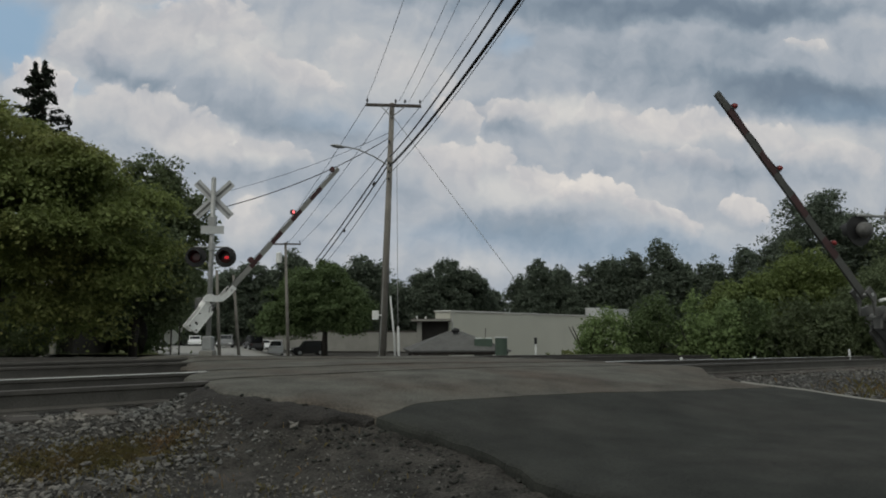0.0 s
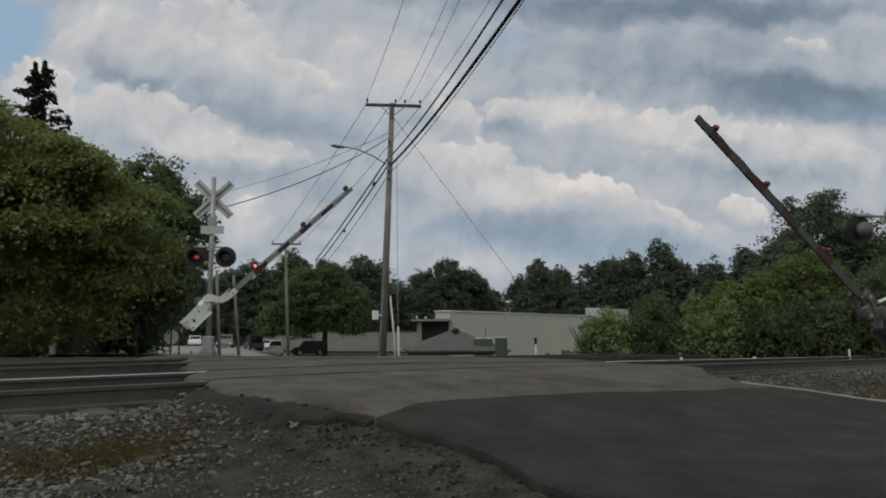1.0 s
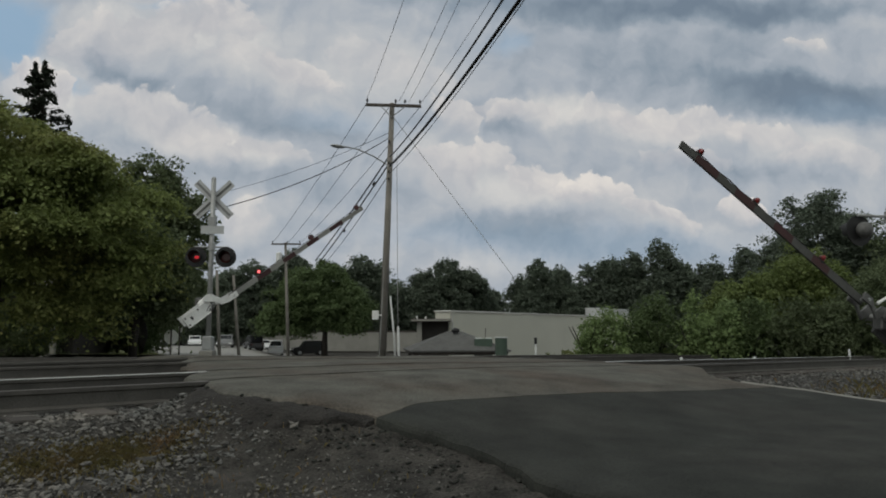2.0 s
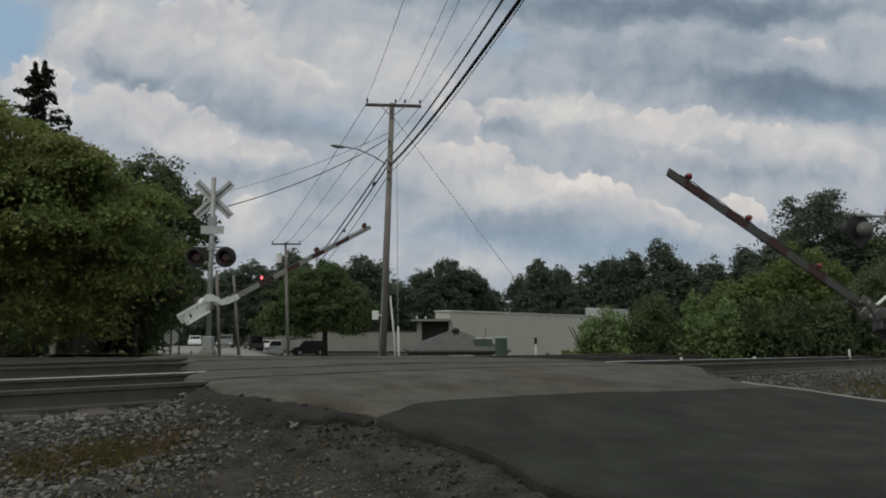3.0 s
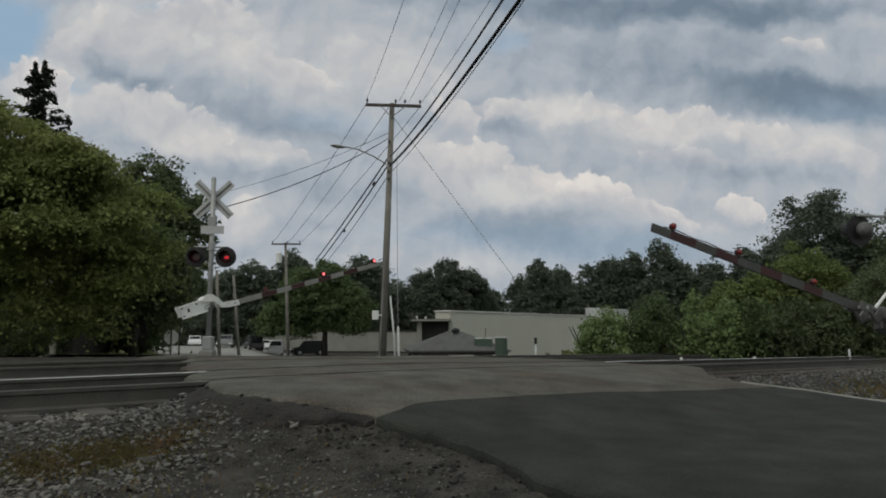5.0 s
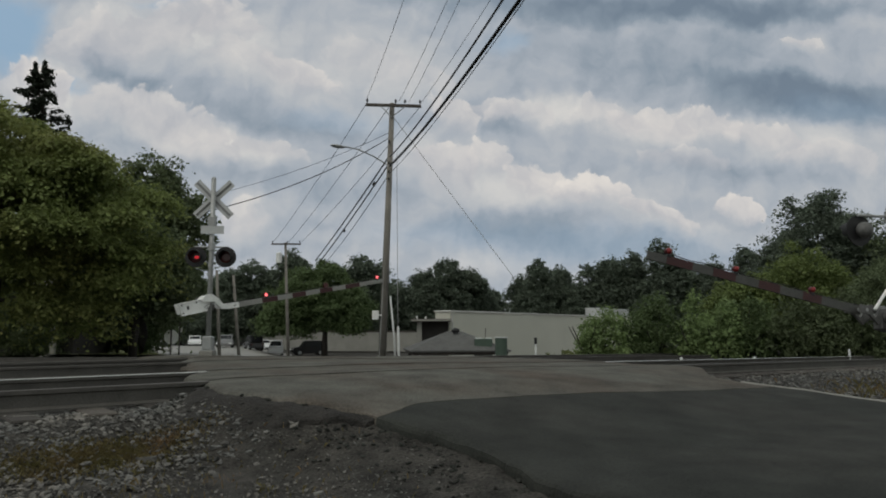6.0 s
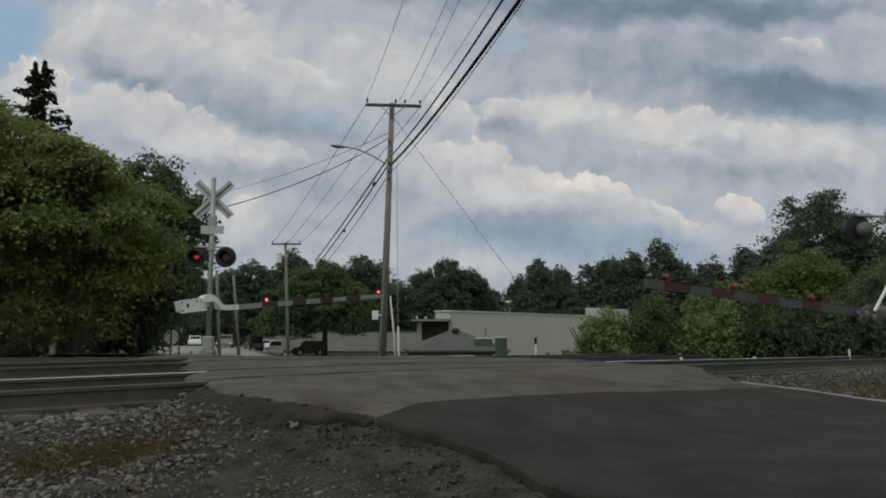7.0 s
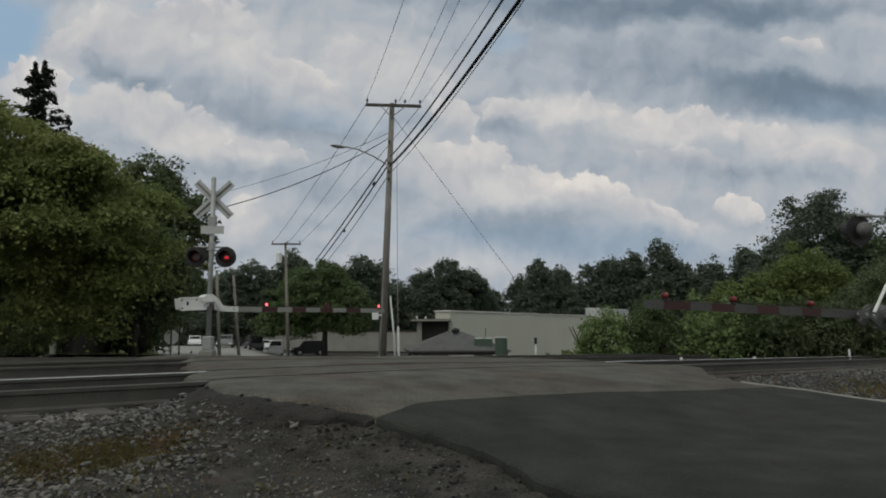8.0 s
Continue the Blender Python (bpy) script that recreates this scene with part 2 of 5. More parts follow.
def natural_z(x, y):
    u, v = uv_of(x, y)
    tz = track_z(u, v)
    near = -0.50 + 0.04 * noise.noise((x * 0.5, y * 0.5, 0.0)) - 0.03 * ss(3, -3, v)
    bed = -0.205 + tz
    far = -0.40 + tz * 0.6 - 1.75 * ss(17.5, 36, v) - 0.4 * ss(40, 90, v)
    # the street side of the line falls away more gently
    gentle = 0.5 - (0.0415 - 0.0155 * ss(18, 84, y)) * min(max(y, 16.0), 95.0)
    far += (gentle - far) * ss(-0.20, -0.30, x / max(y, 1.0)) * ss(13, 17, y)
    shoulder = ss(5.0, 6.0, v) if u < 9 else ss(4.4, 6.2, v)
    z = near + (bed - near) * shoulder
    return z + (far - z) * ss(13.3, 14.8, v)


def road_z(u, v):
    """Top of the carriageway: it climbs to the rails and drops beyond them."""
    tz = track_z(u, v)
    climb = -0.36
    top = climb + (0.012 + tz - climb) * ss(2.4, 6.3, v)
    x, y = plan(u, v)
    return top + (natural_z(x, y) + 0.05 - top) * ss(13.0, 15.5, v)


def ground_z(x, y):
    """The lie of the land, banked up to just under the edges of the paving."""
    u, v = uv_of(x, y)
    z = natural_z(x, y)
    if v > 6.3:
        return z
    l, r = road_left(v), road_right(v)
    under = road_z(min(max(u, l), r), v) - 0.075 + 0.05 * ss(4.2, 5.2, v)
    if l < u < r:
        return under - 0.11 * ss(0.05, 0.4, min(u - l, r - u))
    out = l - u if u < l else u - r
    lip = under - 0.015
    return max(z, lip + (z - lip) * ss(-0.1, 1.0 - 0.45 * ss(5.2, 5.9, v), out)) if z < lip else z


# ---- ground ----
def build_ground():
    us = sorted({*np.linspace(-14, 26, 61).round(3), *np.linspace(0.2, 4.4, 43).round(3), *np.linspace(8.4, 11, 27).round(3), *(-3000, -1200, -500, -200, -100, -60, -40, -25, -18, 32, 40, 55, 75, 100, 160, 300, 700, 1500, 3000)})
    vs = sorted({*np.linspace(-3, 19, 89).round(3), *np.linspace(2, 6.6, 47).round(3), *(-3000, -1000, -300, -100, -40, -15, -8, -5, 21, 23, 26, 29, 32, 36, 40, 50, 60, 75, 90, 120, 180, 300, 700, 1500, 3000)})
    verts = []
    for v in vs:
        for u in us:
            x, y = plan(u, v)
            z = ground_z(x, y)
            if abs(u) < 30 and -4 < v < 20:
                z += 0.022 * noise.fractal((x * 1.7, y * 1.7, 3.0), 0.8, 2.0, 4)
            verts.append((x, y, z))
    n = len(us)
    faces = [(j * n + i, j * n + i + 1, (j + 1) * n + i + 1, (j + 1) * n + i) for j in range(len(vs) - 1) for i in range(n - 1)]
    ob = new("ground", mesh_of("ground", verts, faces, GRAVEL, True))
    return tagged(ob, "dark dirt and cinder ground with scattered gravel", "ground", kind="structure")


def sheet_strip(name, u_left, u_right, v0, v1, nv, nu, z_of, thick, material, label, category, rough_edge=0.0):
    """A slab of paving with a real edge, laid over the ground. Its ends may run askew: v0 and v1 may depend on the share of the width."""
    verts, faces = [], []
    for j in range(nv + 1):
        for i in range(nu + 1):
            s = i / nu
            a = v0(s) if callable(v0) else v0
            b = v1(s) if callable(v1) else v1
            v = a + (b - a) * j / nv
            l, r = u_left(v), u_right(v)
            l += rough_edge * (noise.noise((v * 1.3, 7, 0)) + 0.6 * noise.noise((v * 4.1, 3, 0)) + 0.3 * noise.noise((v * 11, 1, 0)) + 0.16 * noise.noise((v * 27, 5, 0)))
            u = l + (r - l) * s ** 2
            x, y = plan(u, v)
            z = z_of(u, v) + 0.007 * noise.noise((x * 1.3, y * 1.3, 5.0)) + 0.003 * noise.noise((x * 6, y * 6, 5.0))
            if i < 4:
                z -= (0.055, 0.028, 0.012, 0.004)[i] * (1 + 0.9 * noise.noise((v * 3.1, 4, i * 0.4)))
            verts.append((x, y, z))
    top = len(verts)
    verts += [(x, y, z - thick) for x, y, z in verts]
    n = nu + 1
    for j in range(nv):
        for i in range(nu):
            a = j * n + i
            faces.append((a, a + 1, a + n + 1, a + n))
        a, b = j * n, j * n + nu
        faces.append((a, a + n, a + n + top, a + top))
        faces.append((b + n, b, b + top, b + n + top))
    for i in range(nu):
        a, b = i, nv * n + i
        faces.append((a + 1, a, a + top, a + 1 + top))
        faces.append((b, b + 1, b + 1 + top, b + top))
    ob = new(name, mesh_of(name, verts, faces, material, False))
    return tagged(ob, label, category, kind="structure")


def seam(s):
    """Where the fresh asphalt meets the old paving."""
    w = s * s
    return 4.47 + 0.22 * ss(0, 0.12, w) - 0.5 * ss(0.15, 1.05, w) + 0.05 * noise.noise((w * 9, 2, 0)) + 0.02 * noise.noise((w * 40, 2, 0))


def bank_z(u, v):
    """A hollowed slope from the paving's edge down to the dirt."""
    x, y = plan(u, v)
    lo, hi = ground_z(x, y) - 0.004, road_z(max(u, road_left(v)), v) - 0.03
    f = ss(-0.45, 0.14, u - road_left(v))
    return min(max(lo + (hi - lo) * f ** 2.2 + 0.012, lo), hi) + 0.016 * noise.noise((x * 7, y * 7, 1.0))


def build_road():
    sheet_strip("road", road_left, road_right, -6.0, seam, 240, 26, road_z, 0.16, ASPHALT_NEW,
                "fresh dark asphalt road surface with a broken edge", "road", 0.07)
    # old paving over the crossing, flush between the rails
    sheet_strip("road", lambda v: road_left(v) + 0.02, road_right, lambda s: seam(s) + 0.004, 6.535, 60, 26, lambda u, v: road_z(u, v) + 0.004, 0.16, ASPHALT_OLD,
                "worn grey asphalt apron climbing to the crossing", "road", 0.10)
    for a, b in ((6.72, 7.93), (8.15, 11.35), (11.56, 12.80), (13.02, 16.0)):
        sheet_strip("road", lambda v: 2.5 + 0.36 * (v - 6.6), lambda v: 10.0 + 1.2 * ss(6.6, 11, v), a, b, 6 + int((b - a) * 4), 18, road_z, 0.22, ASPHALT_OLD,
                    "worn grey asphalt paving between the rails of the crossing", "road", 0.16)
    sheet_strip("road", lambda v: road_mid(v) - 3.2, lambda v: road_mid(v) + 3.2, 16.0, 48.0, 30, 8, road_z, 0.2, ASPHALT_OLD, "worn grey asphalt road running down from the crossing", "road", 0.1)
    # the washed-out bank below the broken end of the old paving, its shade put into the colour
    sheet_strip("bank", lambda v: road_left(v) - 0.06 - 0.36 * ss(4.6, 5.1, v) * ss(6.15, 5.75, v), lambda v: road_left(v) + 0.12, 4.5, 6.2, 60, 14, bank_z, 0.12, DIRT_SHADED,
                "washed-out bank of crumbled asphalt and dirt, coloured dark for shade", "bank", 0.10)
    # pale edge strip
    sheet_strip("kerb", lambda v: road_right(v) + 0.006, lambda v: road_right(v) + 0.13, -6.0, 4.6, 50, 2, lambda u, v: road_z(9.0, v) + 0.014, 0.2, CONCRETE, "pale worn concrete edging strip along the road", "kerb", 0.02)


RAIL_OUTLINE = [(-0.07, -0.172), (0.07, -0.172), (0.07, -0.158), (0.012, -0.14), (0.010, -0.045), (0.034, -0.035), (0.036, -0.004), (-0.036, -0.004), (-0.034, -0.035), (-0.010, -0.045), (-0.012, -0.14), (-0.07, -0.158)]


def build_track(name, v_rails, shiny, label):
    t = thing(name, 0, 0, 0, label, "railway track", kind="structure")
    stations = [-120, -60, -30, -20, -14, -10, -6, -4, -2, 0, 1, 2, 3, 4, 5, 6, 7, 8, 9, 10, 12, 14, 16, 18, 20, 22, 24, 26, 28, 40, 80, 160]
    for v, bright in zip(v_rails, shiny):
        bm, head = B(), B()
        for shape, mesh in ((RAIL_OUTLINE, bm), ([(-0.035, -0.006), (0.035, -0.006), (0.031, 0.0), (-0.031, 0.0)], head)):
            rings = []
            for u in stations:
                z = track_z(u, v)
                rings.append([mesh.verts.new((*plan(u, v + a), z + b)) for a, b in shape])
            for r0, r1 in zip(rings, rings[1:]):
                for k in range(len(shape)):
                    mesh.faces.new((r0[k], r0[(k + 1) % len(shape)], r1[(k + 1) % len(shape)], r1[k]))
        rail = part("rail", bm, RAIL_STEEL, t)
        part("rail_head", head, RAIL_HEAD if bright else RAIL_DULL, rail, "bright polished running surface" if bright else "dull running surface")
    # timber sleepers under the rails, where they lie open
    bm = B()
    box(bm, 0, 0, 0, 0.22, 2.6, 0.16, 0.012)
    bmesh.ops.recalc_face_normals(bm, faces=bm.faces)
    me = bpy.data.meshes.new("sleeper")
    bm.to_mesh(me)
    bm.free()
    me.materials.append(TIE_WOOD)
    mid = sum(v_rails) / 2
    for k in range(-46, 40):
        u = k * 0.54 + random.uniform(-0.03, 0.03)
        if 2.2 < u < 10.6:
            continue
        x, y = plan(u, mid + random.uniform(-0.08, 0.08))
        s = new("sleeper", me)
        s.parent = t
        s.matrix_basis = pose(x, y, track_z(u, mid) - 0.252, 0, 0, 40 + random.uniform(-1.5, 1.5))
    return t


build_ground()
build_road()
build_track("railway_track_near", (6.60, 8.04), (False, True), "near railway track of steel rails on timber sleepers")
build_track("railway_track_far", (11.45, 12.91), (False, False), "second railway track with rusty rails on ballast")


# ---- crossing gates ----
def lamp_head(parent, x, y, z, face, size, phase):
    """A flashing lamp head: round black target, hood, red lens, a glowing bulb and an added blade that covers it in
    place of switching. Returns the blade and its open and shut poses.
    """
    m = pose(x, y, z, 0, 0, face)
    bm = B()
    tube(bm, (0, 0.0, 0), (0, 0.02, 0), size / 2, n=32)
    bmesh.ops.transform(bm, matrix=m, verts=bm.verts)
    target = part("lamp_target", bm, BLACK, parent, "round matt black target plate")
    bm = B()
    bmesh.ops.create_uvsphere(bm, u_segments=20, v_segments=12, radius=1.0, matrix=m @ pose(0, 0.125, 0) @ Matrix.Diagonal((size * 0.26, 0.12, size * 0.26, 1)))
    part("housing", bm, GALV_DARK, target, "domed metal lamp housing", True)
    bm = B()
    n, r = 18, size * 0.30
    rows = []
    for depth, spread in ((-0.002, 1.0), (-0.24, 1.0)):
        for rr in (r, r - 0.006):
            rows.append([bm.verts.new((rr * math.cos(a), depth * (1.0 if k in (range(4, 15)) else 0.75), rr * math.sin(a))) for k, a in enumerate(np.linspace(-0.5, math.pi + 0.5, n))])
    for i, j in ((0, 2), (3, 1), (2, 3), (1, 0)):
        for k in range(n - 1):
            bm.faces.new((rows[i][k], rows[i][k + 1], rows[j][k + 1], rows[j][k]))
    bmesh.ops.transform(bm, matrix=m, verts=bm.verts)
    part("hood", bm, BLACK, target, "black visor hood")
    bm = B()
    bmesh.ops.create_uvsphere(bm, u_segments=20, v_segments=10, radius=1.0, matrix=m @ pose(0, 0.0, 0) @ Matrix.Diagonal((size * 0.285, 0.022, size * 0.285, 1)))
    part("lens", bm, RED_LENS, target, "dark red glass lens", True)
    bm = B()
    bmesh.ops.create_uvsphere(bm, u_segments=14, v_segments=8, radius=1.0, matrix=m @ pose(0.03, -0.022, -0.01) @ Matrix.Diagonal((size * 0.115, 0.008, size * 0.07, 1)))
    part("bulb", bm, RED_GLOW, target, "glowing red bulb spot", True)
    bm = B()
    tube(bm, (0.03, -0.036, -0.01), (0.03, -0.033, -0.01), size * 0.165, n=16)
    blade = part("shutter", bm, RED_LENS, parent, "added dark red blade that hides the bulb")
    blade.matrix_basis = m
    return blade, m, m @ pose(0, 0, 0.0, 0, 0, 0) @ pose(0, 0.05, 0.0), phase


FLASH = []
ARMS = []


def arm_lamp(arm, r, z, glow_phase, side=1, size=0.10):
    """A small red lamp on the arm: base, housing, bulb and, where it flashes or looks dim, an added blade that hides
    it.
    """
    bm = B()
    box(bm, r, 0, z - 0.01, 0.07, 0.05, 0.05, 0.008)
    part("lamp_bracket", bm, BLACK, arm)
    bm = B()
    tube(bm, (r, 0.035 * side, z + 0.055), (r, -0.012 * side, z + 0.055), size * 0.62, size * 0.66, n=16)
    part("lamp_housing", bm, RED_LENS, arm, "small dark red lamp housing")
    if glow_phase == "unlit":
        bm = B()
        bmesh.ops.create_uvsphere(bm, u_segments=12, v_segments=8, radius=1.0, matrix=pose(r, -0.012 * side, z + 0.06) @ Matrix.Diagonal((size * 0.52, 0.045, size * 0.58, 1)))
        part("lamp_lens", bm, RED_CAP, arm, "dull red lamp cap", True)
        return
    bm = B()
    bmesh.ops.create_uvsphere(bm, u_segments=12, v_segments=8, radius=1.0, matrix=pose(r, -0.016 * side, z + 0.06) @ Matrix.Diagonal((size * 0.42, 0.018, size * 0.42, 1)))
    part("lamp_bulb", bm, RED_GLOW_ARM, arm, "glowing red lamp", True)
    if glow_phase is not None:
        bm = B()
        tube(bm, (0, -0.045 * side, 0), (0, -0.040 * side, 0), size * 0.78, n=14)
        blade = part("lamp_shutter", bm, RED_LENS, arm, "added dark red blade that hides the bulb")
        shut = pose(r, 0, z + 0.06)
        blade.matrix_basis = shut
        FLASH.append((blade, shut, pose(r, 0.085 * side, z + 0.058), glow_phase))


def crossing_gate(x, y, z, height, az, pivot_z, length, lamps, arm_off, face, lamp_z, lamp_gap, sign, stripes, bracket_start, pivot, iron, label):
    g = thing("crossing_gate", x, y, z, label, "crossing gate", group="gates of the crossing")
    bm = B()
    tube(bm, (0, 0, 0.18), (0, 0, height), 0.062, 0.060, 20)
    bmesh.ops.create_uvsphere(bm, u_segments=14, v_segments=8, radius=0.062, matrix=pose(0, 0, height))
    part("mast", bm, GALV, g, "grey galvanised steel mast", True)
    bm = B()
    box(bm, 0, 0, -0.14, 0.33, 0.33, 0.64, 0.02)
    part("footing", bm, CONCRETE, g, "pale concrete footing")
    bm = B()
    box(bm, 0, 0, 0.36, 0.25, 0.25, 0.34, 0.03)
    box(bm, 0, 0, 0.19, 0.29, 0.29, 0.03, 0.006)
    part("mast_base", bm, GALV, g, "grey cast junction-box mast base")
    for k in range(4):
        bm = B()
        tube(bm, (0.11 * (1 if k & 1 else -1), 0.11 * (1 if k & 2 else -1), 0.2), (0.11 * (1 if k & 1 else -1), 0.11 * (1 if k & 2 else -1), 0.26), 0.018, n=6)
        part("bolt", bm, GALV, g)
    turn = pose(0, 0, 0, 0, 0, face)
    if sign:
        # two crossed blades behind the mast, their stiffened backs towards the road
        for side, yy in ((1, 0.075),):
            for k, a in enumerate((45, -45)):
                m = turn @ pose(0, yy + side * 0.012 * k, height - 0.50, 0, a, 0)
                bm = B()
                box(bm, 0, 0, 0, 1.22, 0.006, 0.205, 0.0)
                bmesh.ops.transform(bm, matrix=m, verts=bm.verts)
                blade = part("crossbuck_blade", bm, SIGN_BACK, g, "pale weathered crossbuck blade")
                bm = B()
                box(bm, 0, -0.008, 0, 1.16, 0.010, 0.055)
                bmesh.ops.transform(bm, matrix=m, verts=bm.verts)
                part("stiffener", bm, GALV_DARK if k else BAR_GREY, blade, "darker stiffening rib")
        bm = B()
        box(bm, 0.02, -0.075, height - 1.29, 0.56, 0.006, 0.20, 0.0)
        bmesh.ops.transform(bm, matrix=turn, verts=bm.verts)
        part("track_sign", bm, SIGN_BACK, g, "small plain grey sign plate under the crossbuck")
        bm = B()
        box(bm, 0, 0, height - 1.08, 0.19, 0.16, 0.26, 0.02)
        part("junction_box", bm, GALV, g)
    # lamp bar
    # the added blades uncover one lamp of each pair in turn, in place of switching
    bm = B()
    tube(bm, tuple(turn @ Vector((-lamp_gap / 2 - 0.05, 0, lamp_z + 0.25))), tuple(turn @ Vector((lamp_gap / 2 + 0.05, 0, lamp_z + 0.25))), 0.024, n=10)
    tube(bm, (0, 0, lamp_z + 0.16), (0, 0, lamp_z + 0.34), 0.085, n=14)
    part("lamp_bar", bm, GALV, g)
    # the tip lamp burns steadily; its added blade imitates the dim off-axis view
    for k, sx in enumerate((-1, 1)):
        p = turn @ Vector((sx * lamp_gap / 2, -0.05, lamp_z))
        blade, shut, opened, phase = lamp_head(g, p.x, p.y, p.z, face, 0.51, k)
        FLASH.append((blade, shut, opened, ("lampL", "lampR")[k]))
        bm = B()
        tube(bm, (p.x, p.y + 0.05, lamp_z + 0.1), (p.x, p.y + 0.05, lamp_z + 0.25), 0.02, n=8)
        part("lamp_hanger", bm, BLACK, g)
    # gate mechanism on the mast, fixed
    spin = pose(0, 0, 0, 0, 0, az)
    bm = B()
    box(bm, -0.04, 0.36, pivot_z - 0.04, 0.30, 0.26, 0.36, 0.03)
    box(bm, 0.0, 0.06, pivot_z - 0.1, 0.2, 0.16, 0.2, 0.02)
    tube(bm, (0.0, 0.04, pivot_z), (0.0, 0.40, pivot_z), 0.09, n=16)
    bmesh.ops.transform(bm, matrix=pose(pivot[0], pivot[1], 0) @ spin, verts=bm.verts)
    part("mechanism_box", bm, GALV_DARK, g, "dark gate mechanism housing")
    bm = B()
    prism(bm, [(0.20 * math.cos(a) - 0.10, pivot_z + 0.02 + 0.19 * math.sin(a)) for a in np.linspace(0.0, math.pi, 12)], -0.215, -0.185)
    bmesh.ops.transform(bm, matrix=pose(pivot[0], pivot[1], 0) @ spin, verts=bm.verts)
    part("crank_cover", bm, iron, g, "curved cover over the gate crank")
    # the moving arm: local x runs out along the arm, the pivot is its origin
    bm = B()
    start = bracket_start
    h0, h1 = 0.068, 0.058
    for sgn in (1,):
        vs = []
        for xx, hh in ((start, h0), (length, h1)):
            vs.append([bm.verts.new((xx, yy, arm_off + zz)) for yy, zz in ((-0.018, -hh), (0.018, -hh), (0.018, hh), (-0.018, hh))])
        for k in range(4):
            bm.faces.new((vs[0][k], vs[0][(k + 1) % 4], vs[1][(k + 1) % 4], vs[1][k]))
        bm.faces.new(vs[0][::-1])
        bm.faces.new(vs[1])
    # the right gate's arm takes the copy with backlit shade in its colour
    arm = part("gate_arm", bm, ARM_WHITE if iron is WHITE_METAL else ARM_BACKLIT, g, "weathered white gate arm with faded red stripes")
    for a, b in stripes:
        bm = B()
        box(bm, (a + b) / 2, 0, arm_off, b - a, 0.042, 0.128 - 0.012 * (a / length), 0.0)
        part("red_stripe", bm, ARM_RED, arm, "faded red reflective stripe")
    # curved support castings and the counterweight
    for yy in (-0.12, 0.14):
        bm = B()
        pts = [(-0.16, 0.02), (-0.02, 0.16), (0.16, 0.10), (0.26, -0.06), (0.40, arm_off + 0.07), (start + 0.16, arm_off + 0.065), (start + 0.16, arm_off - 0.065), (0.38, arm_off - 0.06), (0.18, -0.16), (0.08, -0.04), (-0.06, 0.0), (-0.10, -0.08)]
        prism(bm, pts, yy - 0.02, yy + 0.02)
        part("arm_support", bm, iron, arm, "curved arm casting")
        bm = B()
        prism(bm, [(-0.10, 0.12), (-0.60, 0.10), (-0.60, -0.06), (-0.10, -0.10)], yy - 0.018, yy + 0.018)
        part("counterweight_arm", bm, iron, arm)
    bm = B()
    prism(bm, [(-0.14, 0.14), (-0.86, 0.10), (-0.82, -0.20), (-0.16, -0.17)], -0.155, -0.125)
    part("counterweight", bm, iron, arm, "cast counterweight plate")
    bm = B()
    prism(bm, [(-0.34, 0.10), (-0.84, 0.09), (-0.80, -0.17), (-0.36, -0.15)], 0.125, 0.155)
    part("counterweight", bm, iron, arm, "cast counterweight plate")
    bm = B()
    box(bm, -0.64, -0.158, -0.03, 0.05, 0.008, 0.09, 0.0)
    part("label_plate", bm, BLACK, arm)
    # curved slots in the cast plate, the crank bolt and the rim of the weight
    for k, r in enumerate((0.12, 0.18)):
        bm = B()
        path_tube(bm, [(-0.10 + r * math.cos(a), -0.158, -0.20 + r * math.sin(a)) for a in np.linspace(0.7, 2.5, 12)], 0.010, 6)
        part("casting_slot", bm, BAR_GREY, arm, "dark curved slot in the casting")
    for xx, zz, rr in ((-0.02, 0.05, 0.045), (-0.79, 0.05, 0.02), (-0.77, -0.14, 0.02), (-0.42, 0.07, 0.02)):
        bm = B()
        tube(bm, (xx, -0.158, zz), (xx, -0.178, zz), rr, n=12)
        part("casting_bolt", bm, GALV_DARK, arm)
    bm = B()
    for p, q in (((-0.15, 0.135), (-0.85, 0.095)), ((-0.85, 0.095), (-0.81, -0.195)), ((-0.81, -0.195), (-0.17, -0.165))):
        tube(bm, (p[0], -0.160, p[1]), (q[0], -0.160, q[1]), 0.012, n=6)
    part("weight_rim", bm, iron, arm)
    bm = B()
    bmesh.ops.create_uvsphere(bm, u_segments=16, v_segments=8, radius=1.0, matrix=pose(-0.14, -0.02, 0.12) @ Matrix.Diagonal((0.17, 0.12, 0.085, 1)))
    part("crank_dome", bm, iron, arm, "rounded cap over the crank", True)
    if iron is not WHITE_METAL:
        bm = B()
        tube(bm, (0.30, 0.17, 0.06), (-0.02, 0.17, 0.52), 0.025, n=8)
        part("brace_rod", bm, WHITE_METAL, arm, "pale diagonal brace rod")
    bm = B()
    tube(bm, (0, -0.16, 0), (0, 0.24, 0), 0.055, n=14)
    part("pivot_shaft", bm, GALV, arm)
    bm = B()
    tube(bm, (start + 0.04, -0.14, arm_off), (start + 0.04, 0.17, arm_off), 0.03, n=10)
    part("arm_bolt", bm, GALV, arm)
    for r, ph in lamps:
        arm_lamp(arm, r, arm_off + 0.07, ph, *((1, 0.10) if iron is WHITE_METAL else (-1, 0.076)))
    bm = B()
    path_tube(bm, [(start, -0.005, arm_off + 0.085), *[(start + 0.2 + (length - start - 0.4) * k / 14, -0.005, arm_off + 0.075 + 0.018 * (k % 2)) for k in range(15)]], 0.007, 6)
    part("lamp_cable", bm, BLACK, arm)
    ARMS.append((arm, (*pivot, pivot_z), az))
    return g


